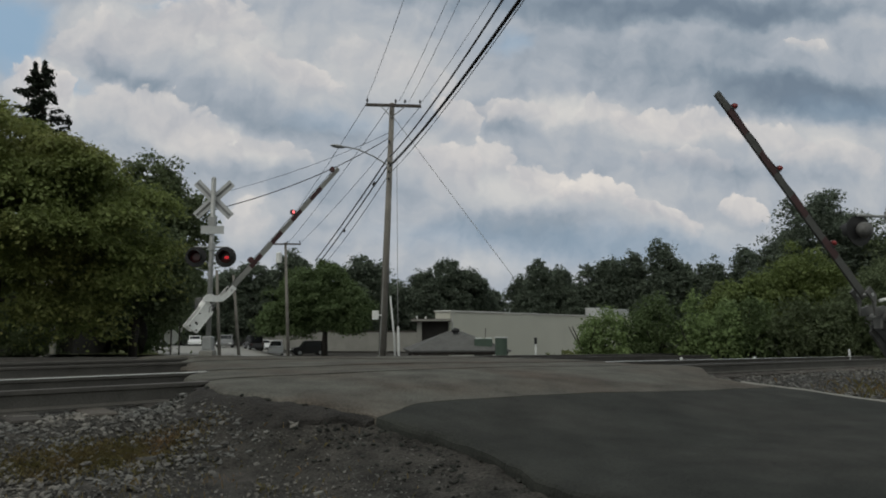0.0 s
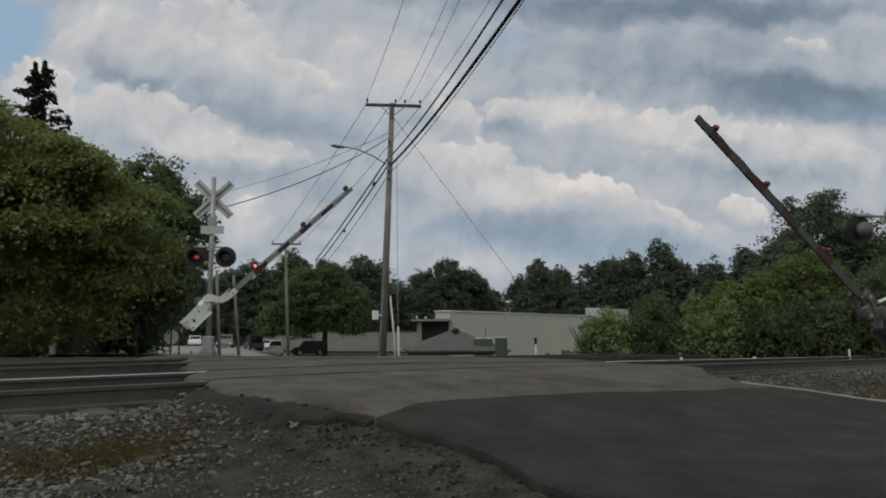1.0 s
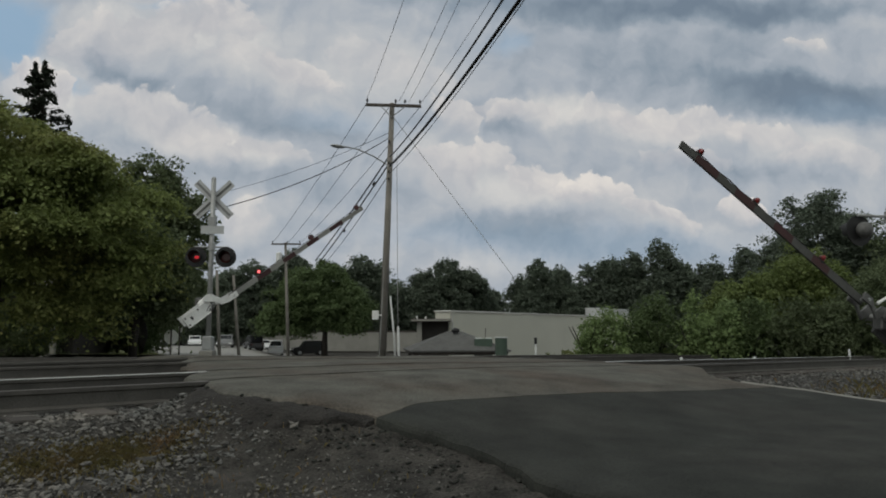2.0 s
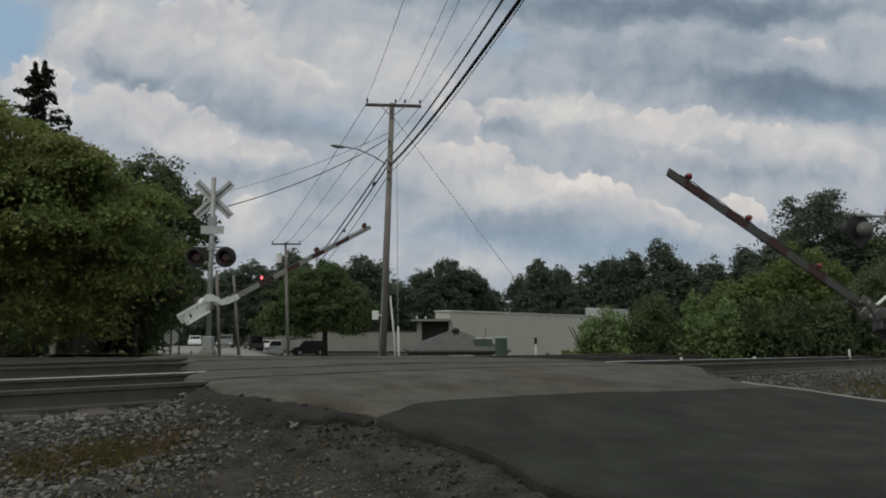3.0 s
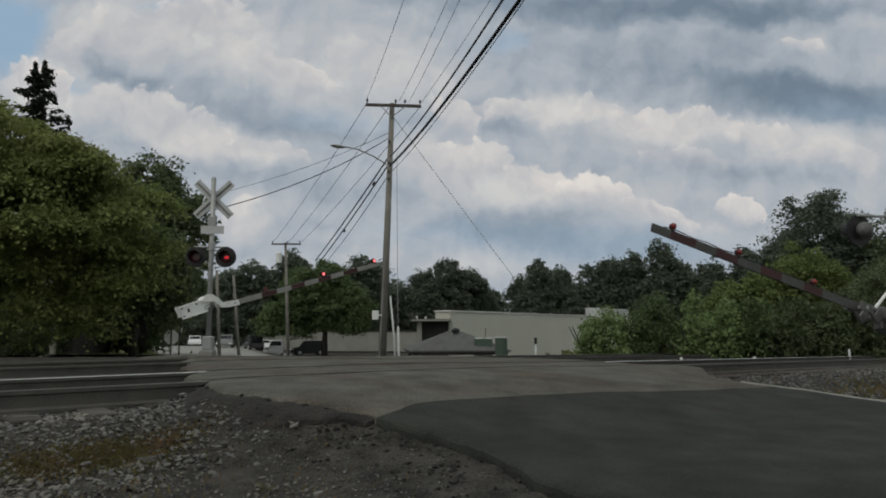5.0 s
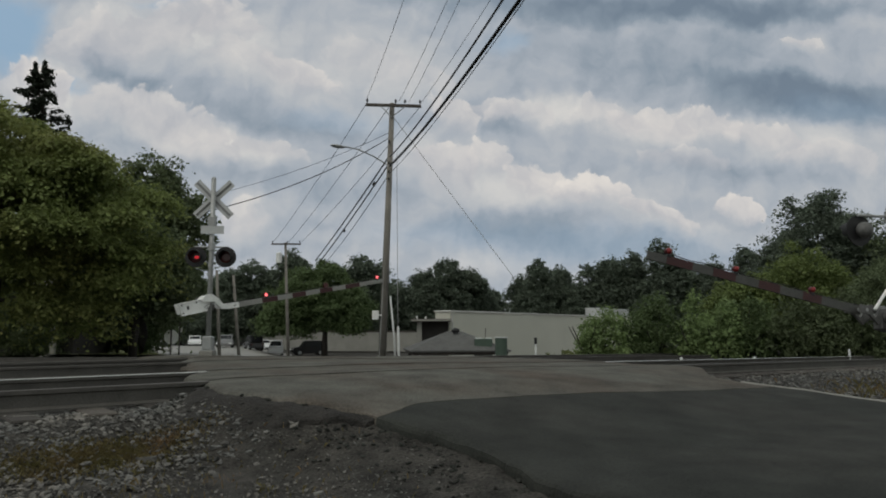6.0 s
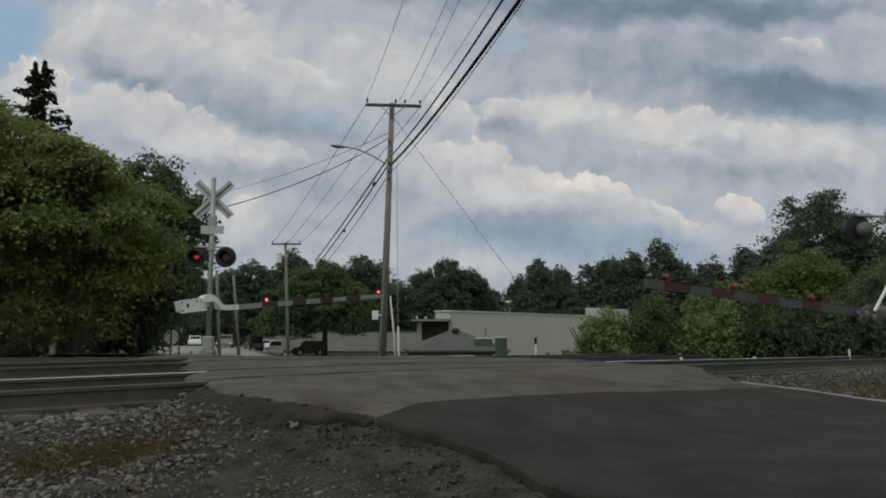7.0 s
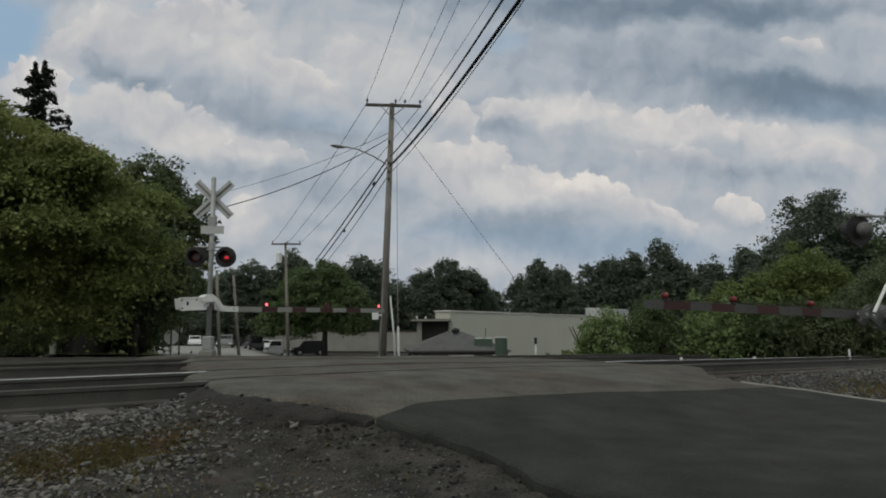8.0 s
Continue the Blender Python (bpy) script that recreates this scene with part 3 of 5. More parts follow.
def stripe_rows(first, step, length, n):
    return [(first + k * step, first + k * step + length) for k in range(n)]


crossing_gate(-5.75, 17.5, -0.24, 4.44, 43.0, 1.343, 5.42, [(1.53, "L"), (3.39, "R"), (5.22, "tip")], -0.15, 6.0, 2.475, 0.72, True,
              [(1.40, 1.85), (2.30, 2.72), (3.18, 3.60), (4.05, 4.55)], 0.52, (0.02, 0.0), WHITE_METAL,
              "white and red crossing gate with crossbuck and two flashing lamps")
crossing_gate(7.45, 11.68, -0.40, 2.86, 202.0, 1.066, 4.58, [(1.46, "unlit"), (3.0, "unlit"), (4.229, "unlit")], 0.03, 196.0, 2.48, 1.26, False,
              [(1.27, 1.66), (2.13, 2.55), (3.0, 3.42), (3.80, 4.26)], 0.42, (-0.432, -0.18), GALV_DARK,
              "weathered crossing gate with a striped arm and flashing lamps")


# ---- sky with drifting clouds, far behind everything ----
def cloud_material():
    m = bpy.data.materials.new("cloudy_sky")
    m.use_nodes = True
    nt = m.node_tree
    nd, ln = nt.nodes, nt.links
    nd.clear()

    def math_node(op, a, b=None, c=None):
        n = nd.new("ShaderNodeMath")
        n.operation = op
        for k, val in enumerate((a, b, c)):
            if val is None:
                continue
            if isinstance(val, (int, float)):
                n.inputs[k].default_value = val
            else:
                ln.new(val, n.inputs[k])
        return n.outputs[0]

    def noise_node(vec, scale, detail, rough=0.55, dim="3D"):
        n = nd.new("ShaderNodeTexNoise")
        n.inputs["Scale"].default_value, n.inputs["Detail"].default_value, n.inputs["Roughness"].default_value = scale, detail, rough
        ln.new(vec, n.inputs["Vector"])
        return n

    def vec_math(op, a, b):
        n = nd.new("ShaderNodeVectorMath")
        n.operation = op
        for k, val in enumerate((a, b)):
            if isinstance(val, tuple):
                n.inputs[k].default_value = val
            else:
                ln.new(val, n.inputs[k])
        return n.outputs[0]

    tc = nd.new("ShaderNodeTexCoord")
    p = vec_math("MULTIPLY", tc.outputs["Object"], (0.001, 0.0, 0.001))
    # stretch so that clouds lie flat, then warp
    w1 = vec_math("MULTIPLY", vec_math("SUBTRACT", noise_node(p, 7.0, 3).outputs["Color"], (0.5, 0.5, 0.5)), (0.11, 0, 0.08))
    w2 = vec_math("MULTIPLY", vec_math("SUBTRACT", noise_node(p, 24.0, 4).outputs["Color"], (0.5, 0.5, 0.5)), (0.038, 0, 0.032))
    w3 = vec_math("MULTIPLY", vec_math("SUBTRACT", noise_node(p, 70.0, 3).outputs["Color"], (0.5, 0.5, 0.5)), (0.012, 0, 0.011))
    q = vec_math("ADD", vec_math("ADD", vec_math("ADD", p, w1), w2), w3)

    def mass(cx, cz, rx, rz, turn, soft=0.9):
        """A soft bank of cloud in the plane of the sky: 1 inside, 0 outside."""
        mp = nd.new("ShaderNodeMapping")
        mp.vector_type = "TEXTURE"
        mp.inputs["Location"].default_value = (cx, 0, cz)
        mp.inputs["Rotation"].default_value = (0, radians(turn), 0)
        mp.inputs["Scale"].default_value = (rx, 1, rz)
        ln.new(q, mp.inputs["Vector"])
        le = nd.new("ShaderNodeVectorMath")
        le.operation = "LENGTH"
        ln.new(mp.outputs[0], le.inputs[0])
        r = nd.new("ShaderNodeMapRange")
        r.interpolation_type = "SMOOTHSTEP"
        r.inputs[1].default_value, r.inputs[2].default_value = 1 + soft * 0.6, 1 - soft
        ln.new(le.outputs["Value"], r.inputs[0])
        return r.outputs[0]

    total = None
    for cx, cz, rx, rz, turn, amp, soft in CLOUD_BANKS:
        term = math_node("MULTIPLY", mass(cx, cz, rx, rz, turn, soft), amp)
        total = term if total is None else math_node("ADD", total, term)
    big = math_node("MULTIPLY", math_node("SUBTRACT", noise_node(vec_math("MULTIPLY", q, (1, 1, 1.8)), 6.0, 5, 0.5).outputs[0], 0.5), 0.42)
    fine = math_node("MULTIPLY", math_node("SUBTRACT", noise_node(vec_math("MULTIPLY", q, (1, 1, 1.3)), 20.0, 5, 0.5).outputs[0], 0.5), 0.16)
    # relief: billows are brighter on their upper left
    b1 = noise_node(q, 11.0, 4, 0.5).outputs[0]
    b2 = noise_node(vec_math("ADD", q, (-0.014, 0, 0.022)), 11.0, 4, 0.5).outputs[0]
    relief = math_node("MULTIPLY", math_node("SUBTRACT", b1, b2), 0.60)
    fine = math_node("ADD", fine, relief)
    v = math_node("ADD", math_node("ADD", math_node("ADD", total, big), fine), 0.55)
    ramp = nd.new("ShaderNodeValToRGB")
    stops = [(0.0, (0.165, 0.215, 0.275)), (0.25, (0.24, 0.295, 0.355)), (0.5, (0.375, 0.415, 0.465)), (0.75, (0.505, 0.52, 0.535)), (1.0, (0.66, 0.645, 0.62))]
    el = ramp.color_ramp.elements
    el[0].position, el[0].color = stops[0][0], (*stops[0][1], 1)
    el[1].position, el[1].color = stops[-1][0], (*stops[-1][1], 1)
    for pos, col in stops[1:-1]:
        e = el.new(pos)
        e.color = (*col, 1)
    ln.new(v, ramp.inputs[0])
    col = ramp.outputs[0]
    for cx, cz, rx, rz, turn, amp, soft in BLUE_GAPS:
        mx = nd.new("ShaderNodeMix")
        mx.data_type = "RGBA"
        ln.new(math_node("MULTIPLY", mass(cx, cz, rx, rz, turn, soft), amp), mx.inputs[0])
        ln.new(col, mx.inputs[6])
        mx.inputs[7].default_value = (0.27, 0.40, 0.54, 1)
        col = mx.outputs[2]
    # heaped clouds with crisp tops and soft grey feet
    vo = []
    for sc in (17.0, 41.0, 95.0):
        n = nd.new("ShaderNodeTexVoronoi")
        n.feature = "SMOOTH_F1"
        n.inputs["Scale"].default_value, n.inputs["Smoothness"].default_value = sc, 0.35
        ln.new(q, n.inputs["Vector"])
        vo.append(n.outputs["Distance"])
    lumps = math_node("ADD", math_node("MULTIPLY", vo[0], 0.60), math_node("ADD", math_node("MULTIPLY", vo[1], 0.32), math_node("MULTIPLY", vo[2], 0.16)))
    lumps = math_node("SUBTRACT", lumps, 0.50)
    for cx, cz, rx, rz, turn, amp, tone in HEAPS:
        mp = nd.new("ShaderNodeMapping")
        mp.vector_type = "TEXTURE"
        mp.inputs["Location"].default_value = (cx, 0, cz)
        mp.inputs["Rotation"].default_value = (0, radians(turn), 0)
        mp.inputs["Scale"].default_value = (rx, 1, rz)
        ln.new(q, mp.inputs["Vector"])
        le = nd.new("ShaderNodeVectorMath")
        le.operation = "LENGTH"
        ln.new(mp.outputs[0], le.inputs[0])
        sep = nd.new("ShaderNodeSeparateXYZ")
        ln.new(mp.outputs[0], sep.inputs[0])
        edge = math_node("ADD", le.outputs["Value"], math_node("MULTIPLY", lumps, 0.9))
        body = nd.new("ShaderNodeMapRange")
        body.interpolation_type = "SMOOTHSTEP"
        body.inputs[1].default_value, body.inputs[2].default_value = 1.02, 0.84
        ln.new(edge, body.inputs[0])
        foot = nd.new("ShaderNodeMapRange")
        foot.interpolation_type = "SMOOTHSTEP"
        foot.inputs[1].default_value, foot.inputs[2].default_value = -0.85, 0.15
        ln.new(sep.outputs["Z"], foot.inputs[0])
        alpha = math_node("MULTIPLY", math_node("MULTIPLY", body.outputs[0], foot.outputs[0]), amp)
        glow = math_node("ADD", math_node("MULTIPLY", sep.outputs["Z"], 0.20), math_node("ADD", math_node("MULTIPLY", lumps, -0.55), math_node("ADD", math_node("MULTIPLY", relief, 0.9), tone)))
        shade = nd.new("ShaderNodeValToRGB")
        el = shade.color_ramp.elements
        el[0].position, el[0].color = 0.2, (0.34, 0.365, 0.42, 1)
        el[1].position, el[1].color = 1.0, (0.74, 0.70, 0.655, 1)
        e = el.new(0.6)
        e.color = (0.52, 0.515, 0.53, 1)
        ln.new(glow, shade.inputs[0])
        mx = nd.new("ShaderNodeMix")
        mx.data_type = "RGBA"
        ln.new(alpha, mx.inputs[0])
        ln.new(col, mx.inputs[6])
        ln.new(shade.outputs[0], mx.inputs[7])
        col = mx.outputs[2]
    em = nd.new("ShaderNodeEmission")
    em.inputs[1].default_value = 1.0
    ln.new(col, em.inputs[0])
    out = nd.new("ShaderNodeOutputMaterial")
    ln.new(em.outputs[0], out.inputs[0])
    return m


# cloud masses on the sky: centre and half sizes in kilometres, lean, then strength and softness (banks, gaps) or strength and tone (heaps)
CLOUD_BANKS, BLUE_GAPS, HEAPS = [], [], []


def bank(*numbers):
    CLOUD_BANKS.append(numbers)


def gap(*numbers):
    BLUE_GAPS.append(numbers)


def heap(*numbers):
    HEAPS.append(numbers)


bank(-0.522, 0.558, 0.238, 0.078, 6, 0.24, 0.7)
bank(-0.326, 0.491, 0.155, 0.052, 16, 0.2, 0.8)
bank(-0.585, 0.519, 0.114, 0.029, 8, -0.14, 0.8)
bank(-0.431, 0.419, 0.249, 0.035, 14, -0.17, 0.95)
bank(-0.238, 0.365, 0.114, 0.037, 16, -0.16, 0.9)
bank(-0.593, 0.458, 0.114, 0.027, 22, -0.12, 0.9)
bank(-0.753, 0.458, 0.083, 0.062, 20, 0.34, 0.5)
bank(-0.482, 0.370, 0.197, 0.048, 17, 0.3, 0.6)
bank(-0.332, 0.321, 0.124, 0.035, 16, 0.16, 0.8)
bank(-0.278, 0.273, 0.155, 0.031, 6, -0.16, 0.9)
bank(-0.371, 0.193, 0.047, 0.047, 0, 0.22, 0.7)
bank(-0.090, 0.491, 0.166, 0.062, 14, 0.22, 0.8)
bank(0.332, 0.614, 0.332, 0.035, 2, -0.42, 0.8)
bank(0.667, 0.609, 0.249, 0.035, 0, -0.24, 0.8)
bank(0.446, 0.480, 0.311, 0.035, 6, -0.14, 0.9)
bank(0.501, 0.519, 0.435, 0.083, 4, -0.15, 0.9)
bank(0.706, 0.536, 0.062, 0.019, 8, 0.14, 0.8)
bank(0.806, 0.581, 0.062, 0.021, 10, 0.14, 0.8)
bank(0.732, 0.425, 0.197, 0.046, 5, -0.42, 0.7)
bank(-0.627, 0.491, 0.124, 0.031, 25, -0.08, 0.9)
bank(0.209, 0.403, 0.114, 0.027, 4, 0.26, 0.7)
bank(0.357, 0.386, 0.145, 0.035, 10, 0.24, 0.7)
bank(0.569, 0.370, 0.207, 0.031, 8, 0.16, 0.8)
bank(0.737, 0.327, 0.166, 0.037, 4, 0.14, 0.8)
bank(0.123, 0.386, 0.073, 0.029, 15, -0.2, 0.8)
bank(0.038, 0.294, 0.114, 0.062, 20, 0.22, 0.8)
bank(0.185, 0.251, 0.093, 0.041, 10, 0.2, 0.8)
bank(0.394, 0.204, 0.135, 0.029, 12, 0.2, 0.8)
bank(0.576, 0.283, 0.135, 0.025, 6, -0.14, 0.9)
bank(0.100, 0.188, 0.176, 0.031, 6, -0.24, 0.9)
bank(0.350, 0.146, 0.228, 0.031, 3, -0.14, 0.9)
bank(0.048, 0.125, 0.135, 0.035, 0, 0.14, 0.9)
gap(-0.824, 0.558, 0.083, 0.078, -20, 0.95, 0.5)
gap(-0.700, 0.458, 0.035, 0.017, 40, 0.55, 0.8)
gap(-0.525, 0.623, 0.047, 0.012, 0, 0.45, 0.8)
gap(0.130, 0.545, 0.047, 0.029, 0, 0.5, 0.8)
gap(-0.836, 0.491, 0.052, 0.031, 0, 0.5, 0.9)
gap(0.309, 0.146, 0.269, 0.037, 0, 0.3, 0.9)
gap(0.017, 0.177, 0.155, 0.031, 0, 0.22, 0.9)
gap(-0.196, 0.386, 0.114, 0.023, 8, 0.22, 0.8)
gap(0.763, 0.408, 0.124, 0.029, 0, 0.2, 0.9)
heap(-0.576, 0.547, 0.181, 0.075, -8, 0.55, 0.58)
heap(-0.415, 0.569, 0.093, 0.062, 10, 0.6, 0.62)
heap(-0.470, 0.597, 0.078, 0.041, 0, 0.5, 0.66)
heap(-0.283, 0.480, 0.083, 0.041, 18, 0.6, 0.72)
heap(-0.337, 0.491, 0.155, 0.050, 16, 0.4, 0.66)
heap(-0.759, 0.458, 0.083, 0.060, 18, 0.9, 0.7)
heap(-0.514, 0.375, 0.197, 0.064, 18, 0.65, 0.64)
heap(-0.333, 0.332, 0.093, 0.035, 14, 0.5, 0.66)
heap(-0.090, 0.480, 0.135, 0.047, 14, 0.35, 0.62)
heap(0.033, 0.397, 0.052, 0.037, 25, 0.7, 0.72)
heap(0.102, 0.403, 0.047, 0.025, 5, 0.55, 0.62)
heap(0.706, 0.536, 0.041, 0.012, 8, 0.6, 0.7)
heap(0.155, 0.397, 0.078, 0.029, 0, 0.5, 0.66)
heap(0.347, 0.386, 0.124, 0.037, 8, 0.5, 0.62)
heap(0.410, 0.375, 0.083, 0.046, 12, 0.75, 0.7)
heap(0.511, 0.375, 0.078, 0.041, 10, 0.75, 0.7)
heap(0.621, 0.348, 0.093, 0.035, 10, 0.65, 0.66)
heap(0.736, 0.310, 0.104, 0.031, 4, 0.5, 0.62)
heap(0.450, 0.310, 0.093, 0.029, 6, 0.45, 0.56)
heap(0.017, 0.294, 0.078, 0.062, 20, 0.7, 0.66)
heap(0.091, 0.305, 0.052, 0.044, 10, 0.7, 0.7)
heap(0.175, 0.262, 0.064, 0.046, 14, 0.85, 0.7)
heap(0.296, 0.249, 0.068, 0.039, 10, 0.95, 0.8)
heap(0.227, 0.241, 0.052, 0.031, 10, 0.8, 0.68)
heap(0.404, 0.204, 0.098, 0.027, 12, 0.8, 0.7)
heap(0.557, 0.219, 0.050, 0.031, 14, 0.95, 0.76)
heap(-0.371, 0.193, 0.041, 0.047, 0, 0.5, 0.64)
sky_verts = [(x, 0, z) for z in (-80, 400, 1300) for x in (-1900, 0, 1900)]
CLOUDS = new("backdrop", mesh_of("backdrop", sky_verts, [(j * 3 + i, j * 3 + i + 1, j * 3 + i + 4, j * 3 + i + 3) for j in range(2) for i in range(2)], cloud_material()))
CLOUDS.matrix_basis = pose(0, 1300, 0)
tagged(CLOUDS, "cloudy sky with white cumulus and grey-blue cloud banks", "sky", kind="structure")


# ---- poles and wires ----
def insulator(parent, x, y, z):
    bm = B()
    tube(bm, (x, y, z), (x, y, z + 0.10), 0.015, n=8)
    for k, r in enumerate((0.055, 0.06, 0.045)):
        tube(bm, (x, y, z + 0.09 + 0.05 * k), (x, y, z + 0.13 + 0.05 * k), r, r * 0.7, 10)
    part("insulator", bm, BLACK, parent)


def utility_pole():
    p = thing("utility_pole", -2.72, 32, -1.95, "tall weathered wooden utility pole with crossarm and street light", "utility pole")
    top = Vector((0.36, 0, 12.80))
    bm = B()
    tube(bm, (-0.03, 0, 0), tuple(top), 0.185, 0.115, 16)
    part("pole", bm, POLE_WOOD, p, smooth=True)
    a, b = Vector((-0.85, 0.10, 12.72)), Vector((1.72, -0.45, 12.47))
    d = b - a
    m = Matrix.Translation((a + b) / 2 + Vector((0, -0.16, 0))) @ d.to_track_quat("X", "Z").to_matrix().to_4x4()
    bm = B()
    box(bm, 0, 0, 0, d.length, 0.11, 0.13, 0.01, m)
    arm = part("crossarm", bm, DARK_WOOD, p, "dark timber crossarm")
    for f in (-0.48, 0.04, 0.21, 0.48):
        q = m @ Vector((f * d.length, 0, 0.06))
        insulator(arm, q.x, q.y, q.z)
    for f in (-0.22, 0.22):
        q = m @ Vector((f * d.length, -0.06, -0.06))
        bm = B()
        tube(bm, tuple(q), (0.34, -0.15, 12.10), 0.022, n=8)
        part("brace", bm, GALV, p)
    # bracket street light
    bm = B()
    path_tube(bm, [(0.18, 0, 9.87), (-0.45, -0.30, 10.22), (-1.1, -0.62, 10.45), (-1.7, -0.9, 10.52)], 0.032, 8)
    part("lamp_arm", bm, GALV, p)
    bm = B()
    bmesh.ops.create_uvsphere(bm, u_segments=14, v_segments=8, radius=1.0, matrix=pose(-1.98, -1.0, 10.50, 0, 2, 27) @ Matrix.Diagonal((0.36, 0.15, 0.075, 1)))
    part("lamp_head", bm, GALV, p, "grey cobra-head street light", True)
    for z, s in ((10.95, -1), (9.95, 1), (9.55, 1), (9.2, -1)):
        bm = B()
        tube(bm, (0.24, -0.12, z), (0.24, -0.26, z), 0.05, 0.04, 10)
        part("cable_clamp", bm, BLACK, p)
    bm = B()
    box(bm, -0.30, -0.14, 3.0, 0.28, 0.22, 0.40, 0.02)
    box(bm, -0.10, -0.14, 3.0, 0.16, 0.06, 0.06, 0.005)
    part("meter_box", bm, WHITE_METAL, p, "small white meter box")
    bm = B()
    tube(bm, (-0.16, -0.14, 0.1), (0.30, -0.1, 10.6), 0.022, n=6)
    part("conduit", bm, GALV, p)
    return p


def plain_pole(x, y, z, height, lean, r, label, arm=False):
    p = thing("utility_pole", x, y, z, label, "utility pole", group="far poles")
    bm = B()
    tube(bm, (0, 0, 0), (lean, 0, height), r, r * 0.7, 12)
    part("pole", bm, POLE_WOOD, p, smooth=True)
    if arm:
        bm = B()
        box(bm, lean + 0.1, -0.15, height - 0.15, 2.5, 0.11, 0.13, 0.01)
        part("crossarm", bm, DARK_WOOD, p)
        for k in (-1.05, 0.2, 1.25):
            insulator(p, lean + k, -0.15, height - 0.1)
        bm = B()
        tube(bm, (lean - 0.45, -0.3, height - 1.75), (lean - 0.45, -0.3, height - 0.95), 0.24, n=14)
        tube(bm, (lean - 0.45, -0.3, height - 0.95), (lean - 0.45, -0.3, height - 0.85), 0.24, 0.1, n=14)
        part("transformer", bm, WHITE_METAL, p, "pale grey pole transformer")
    return p


def wire(a, mid, b, r, material, label, name="overhead_wire"):
    """A hanging wire through three places."""
    a, mid, b = Vector(a), Vector(mid), Vector(b)
    s = (mid - a).length / ((mid - a).length + (b - mid).length)
    pts = []
    for k in range(25):
        t = k / 24
        la = (t - s) * (t - 1) / (s)
        lm = t * (t - 1) / (s * (s - 1))
        lb = t * (t - s) / (1 - s)
        pts.append(a * la + mid * lm + b * lb)
    bm = B()
    path_tube(bm, pts, r, 6)
    return tagged(part(name, bm, material), label, "wire", "overhead wires")


utility_pole()
plain_pole(-12.95, 60, -2.2, 9.9, -0.48, 0.15, "distant wooden utility pole with crossarm and transformer", True)
plain_pole(-11.3, 40, -2.0, 5.45, -0.55, 0.10, "short leaning wooden pole beside the street")
plain_pole(-8.7, 28, -1.2, 3.95, -0.26, 0.075, "thin leaning wooden pole behind the gate")

# towards and past the camera, then on to the far pole
for x, y, z, k, zt, r in ((-3.55, 31.9, 11.0, -0.058, 10.2, 0.009), (-2.02, 31.8, 10.90, 0.0065, 10.1, 0.009), (-1.58, 31.7, 10.8, 0.0245, 10.1, 0.009), (-1.02, 31.5, 10.7, 0.070, 10.0, 0.009)):
    yt = (zt - 0.5) / 0.4807
    wire((x, y, z), (k * yt, yt, zt), (k * yt + (k * yt - x) / (yt - y) * (-8 - yt), -8, zt + 0.9), r, WIRE_THIN, "thin overhead power wire strung from the pole crossarm")
for z, k, zt, r, mt in ((8.25, 0.088, 7.3, 0.028, WIRE), (7.88, 0.1115, 7.0, 0.024, WIRE), (7.80, 0.1150, 7.0, 0.024, WIRE), (7.48, 0.1200, 6.8, 0.012, WIRE_THIN)):
    yt = (zt - 0.5) / 0.4807
    wire((-2.44, 31.8, z), (k * yt, yt, zt), (k * yt + (k * yt + 2.44) / (yt - 31.8) * (-8 - yt), -8, zt + 1.2), r, mt, "thick black communication cable sagging towards the pole")
for a, b, r, mt in (((-3.55, 31.9, 10.8), (-14.5, 60, 7.7), 0.014, WIRE_THIN), ((-2.4, 31.9, 10.8), (-13.2, 60, 7.7), 0.014, WIRE_THIN), ((-1.1, 31.6, 10.5), (-12.1, 60, 7.7), 0.014, WIRE_THIN),
                    ((-2.5, 32.1, 8.35), (-10.85, 60, 6.15), 0.04, WIRE), ((-2.5, 32.1, 8.0), (-10.55, 60, 5.95), 0.04, WIRE), ((-2.5, 32.1, 7.5), (-10.4, 60, 5.5), 0.02, WIRE_THIN)):
    a, b = Vector(a), Vector(b)
    wire(a, (a + b) / 2 - Vector((0, 0, 0.25 if r < 0.03 else 0.12)), b, r, mt, "overhead wire running on to the distant pole")
wire((-2.5, 32, 9.2), (-5.3, 30.6, 7.25), (-10.2, 28.3, 5.0), 0.022, WIRE, "black service drop cable from pole towards the trees", "service_cable")
wire((-2.5, 32, 9.45), (-6.4, 33, 8.1), (-12.6, 34, 6.6), 0.010, WIRE_THIN, "thin service wire from pole towards the trees", "service_cable")
wire((-2.35, 32.1, 10.3), (0.5, 33, 6.6), (3.4, 34, 2.9), 0.013, SIGN_BACK, "thin slanting guy wire from the pole", "guy_wire")
wire((-2.12, 31.9, 8.6), (-2.06, 31.8, 4.2), (-1.97, 31.2, 0.1), 0.012, GALV, "thin slack ground wire hanging beside the pole", "ground_wire")


def splice_case(x, y, z, rz):
    bm = B()
    bmesh.ops.create_uvsphere(bm, u_segments=12, v_segments=8, radius=1.0, matrix=pose(0, 0, 0) @ Matrix.Diagonal((0.26, 0.09, 0.10, 1)))
    box(bm, 0, 0, 0.10, 0.12, 0.04, 0.08, 0.01)
    ob = part("cable_splice_case", bm, BLACK, smooth=True)
    ob.matrix_basis = pose(x, y, z, 0, 0, rz)
    tagged(ob, "black splice case hanging on the overhead cable", "cable case", "cable cases")


splice_case(-3.55, 36.0, 7.86, 110)
splice_case(-6.75, 48.0, 7.05, 110)


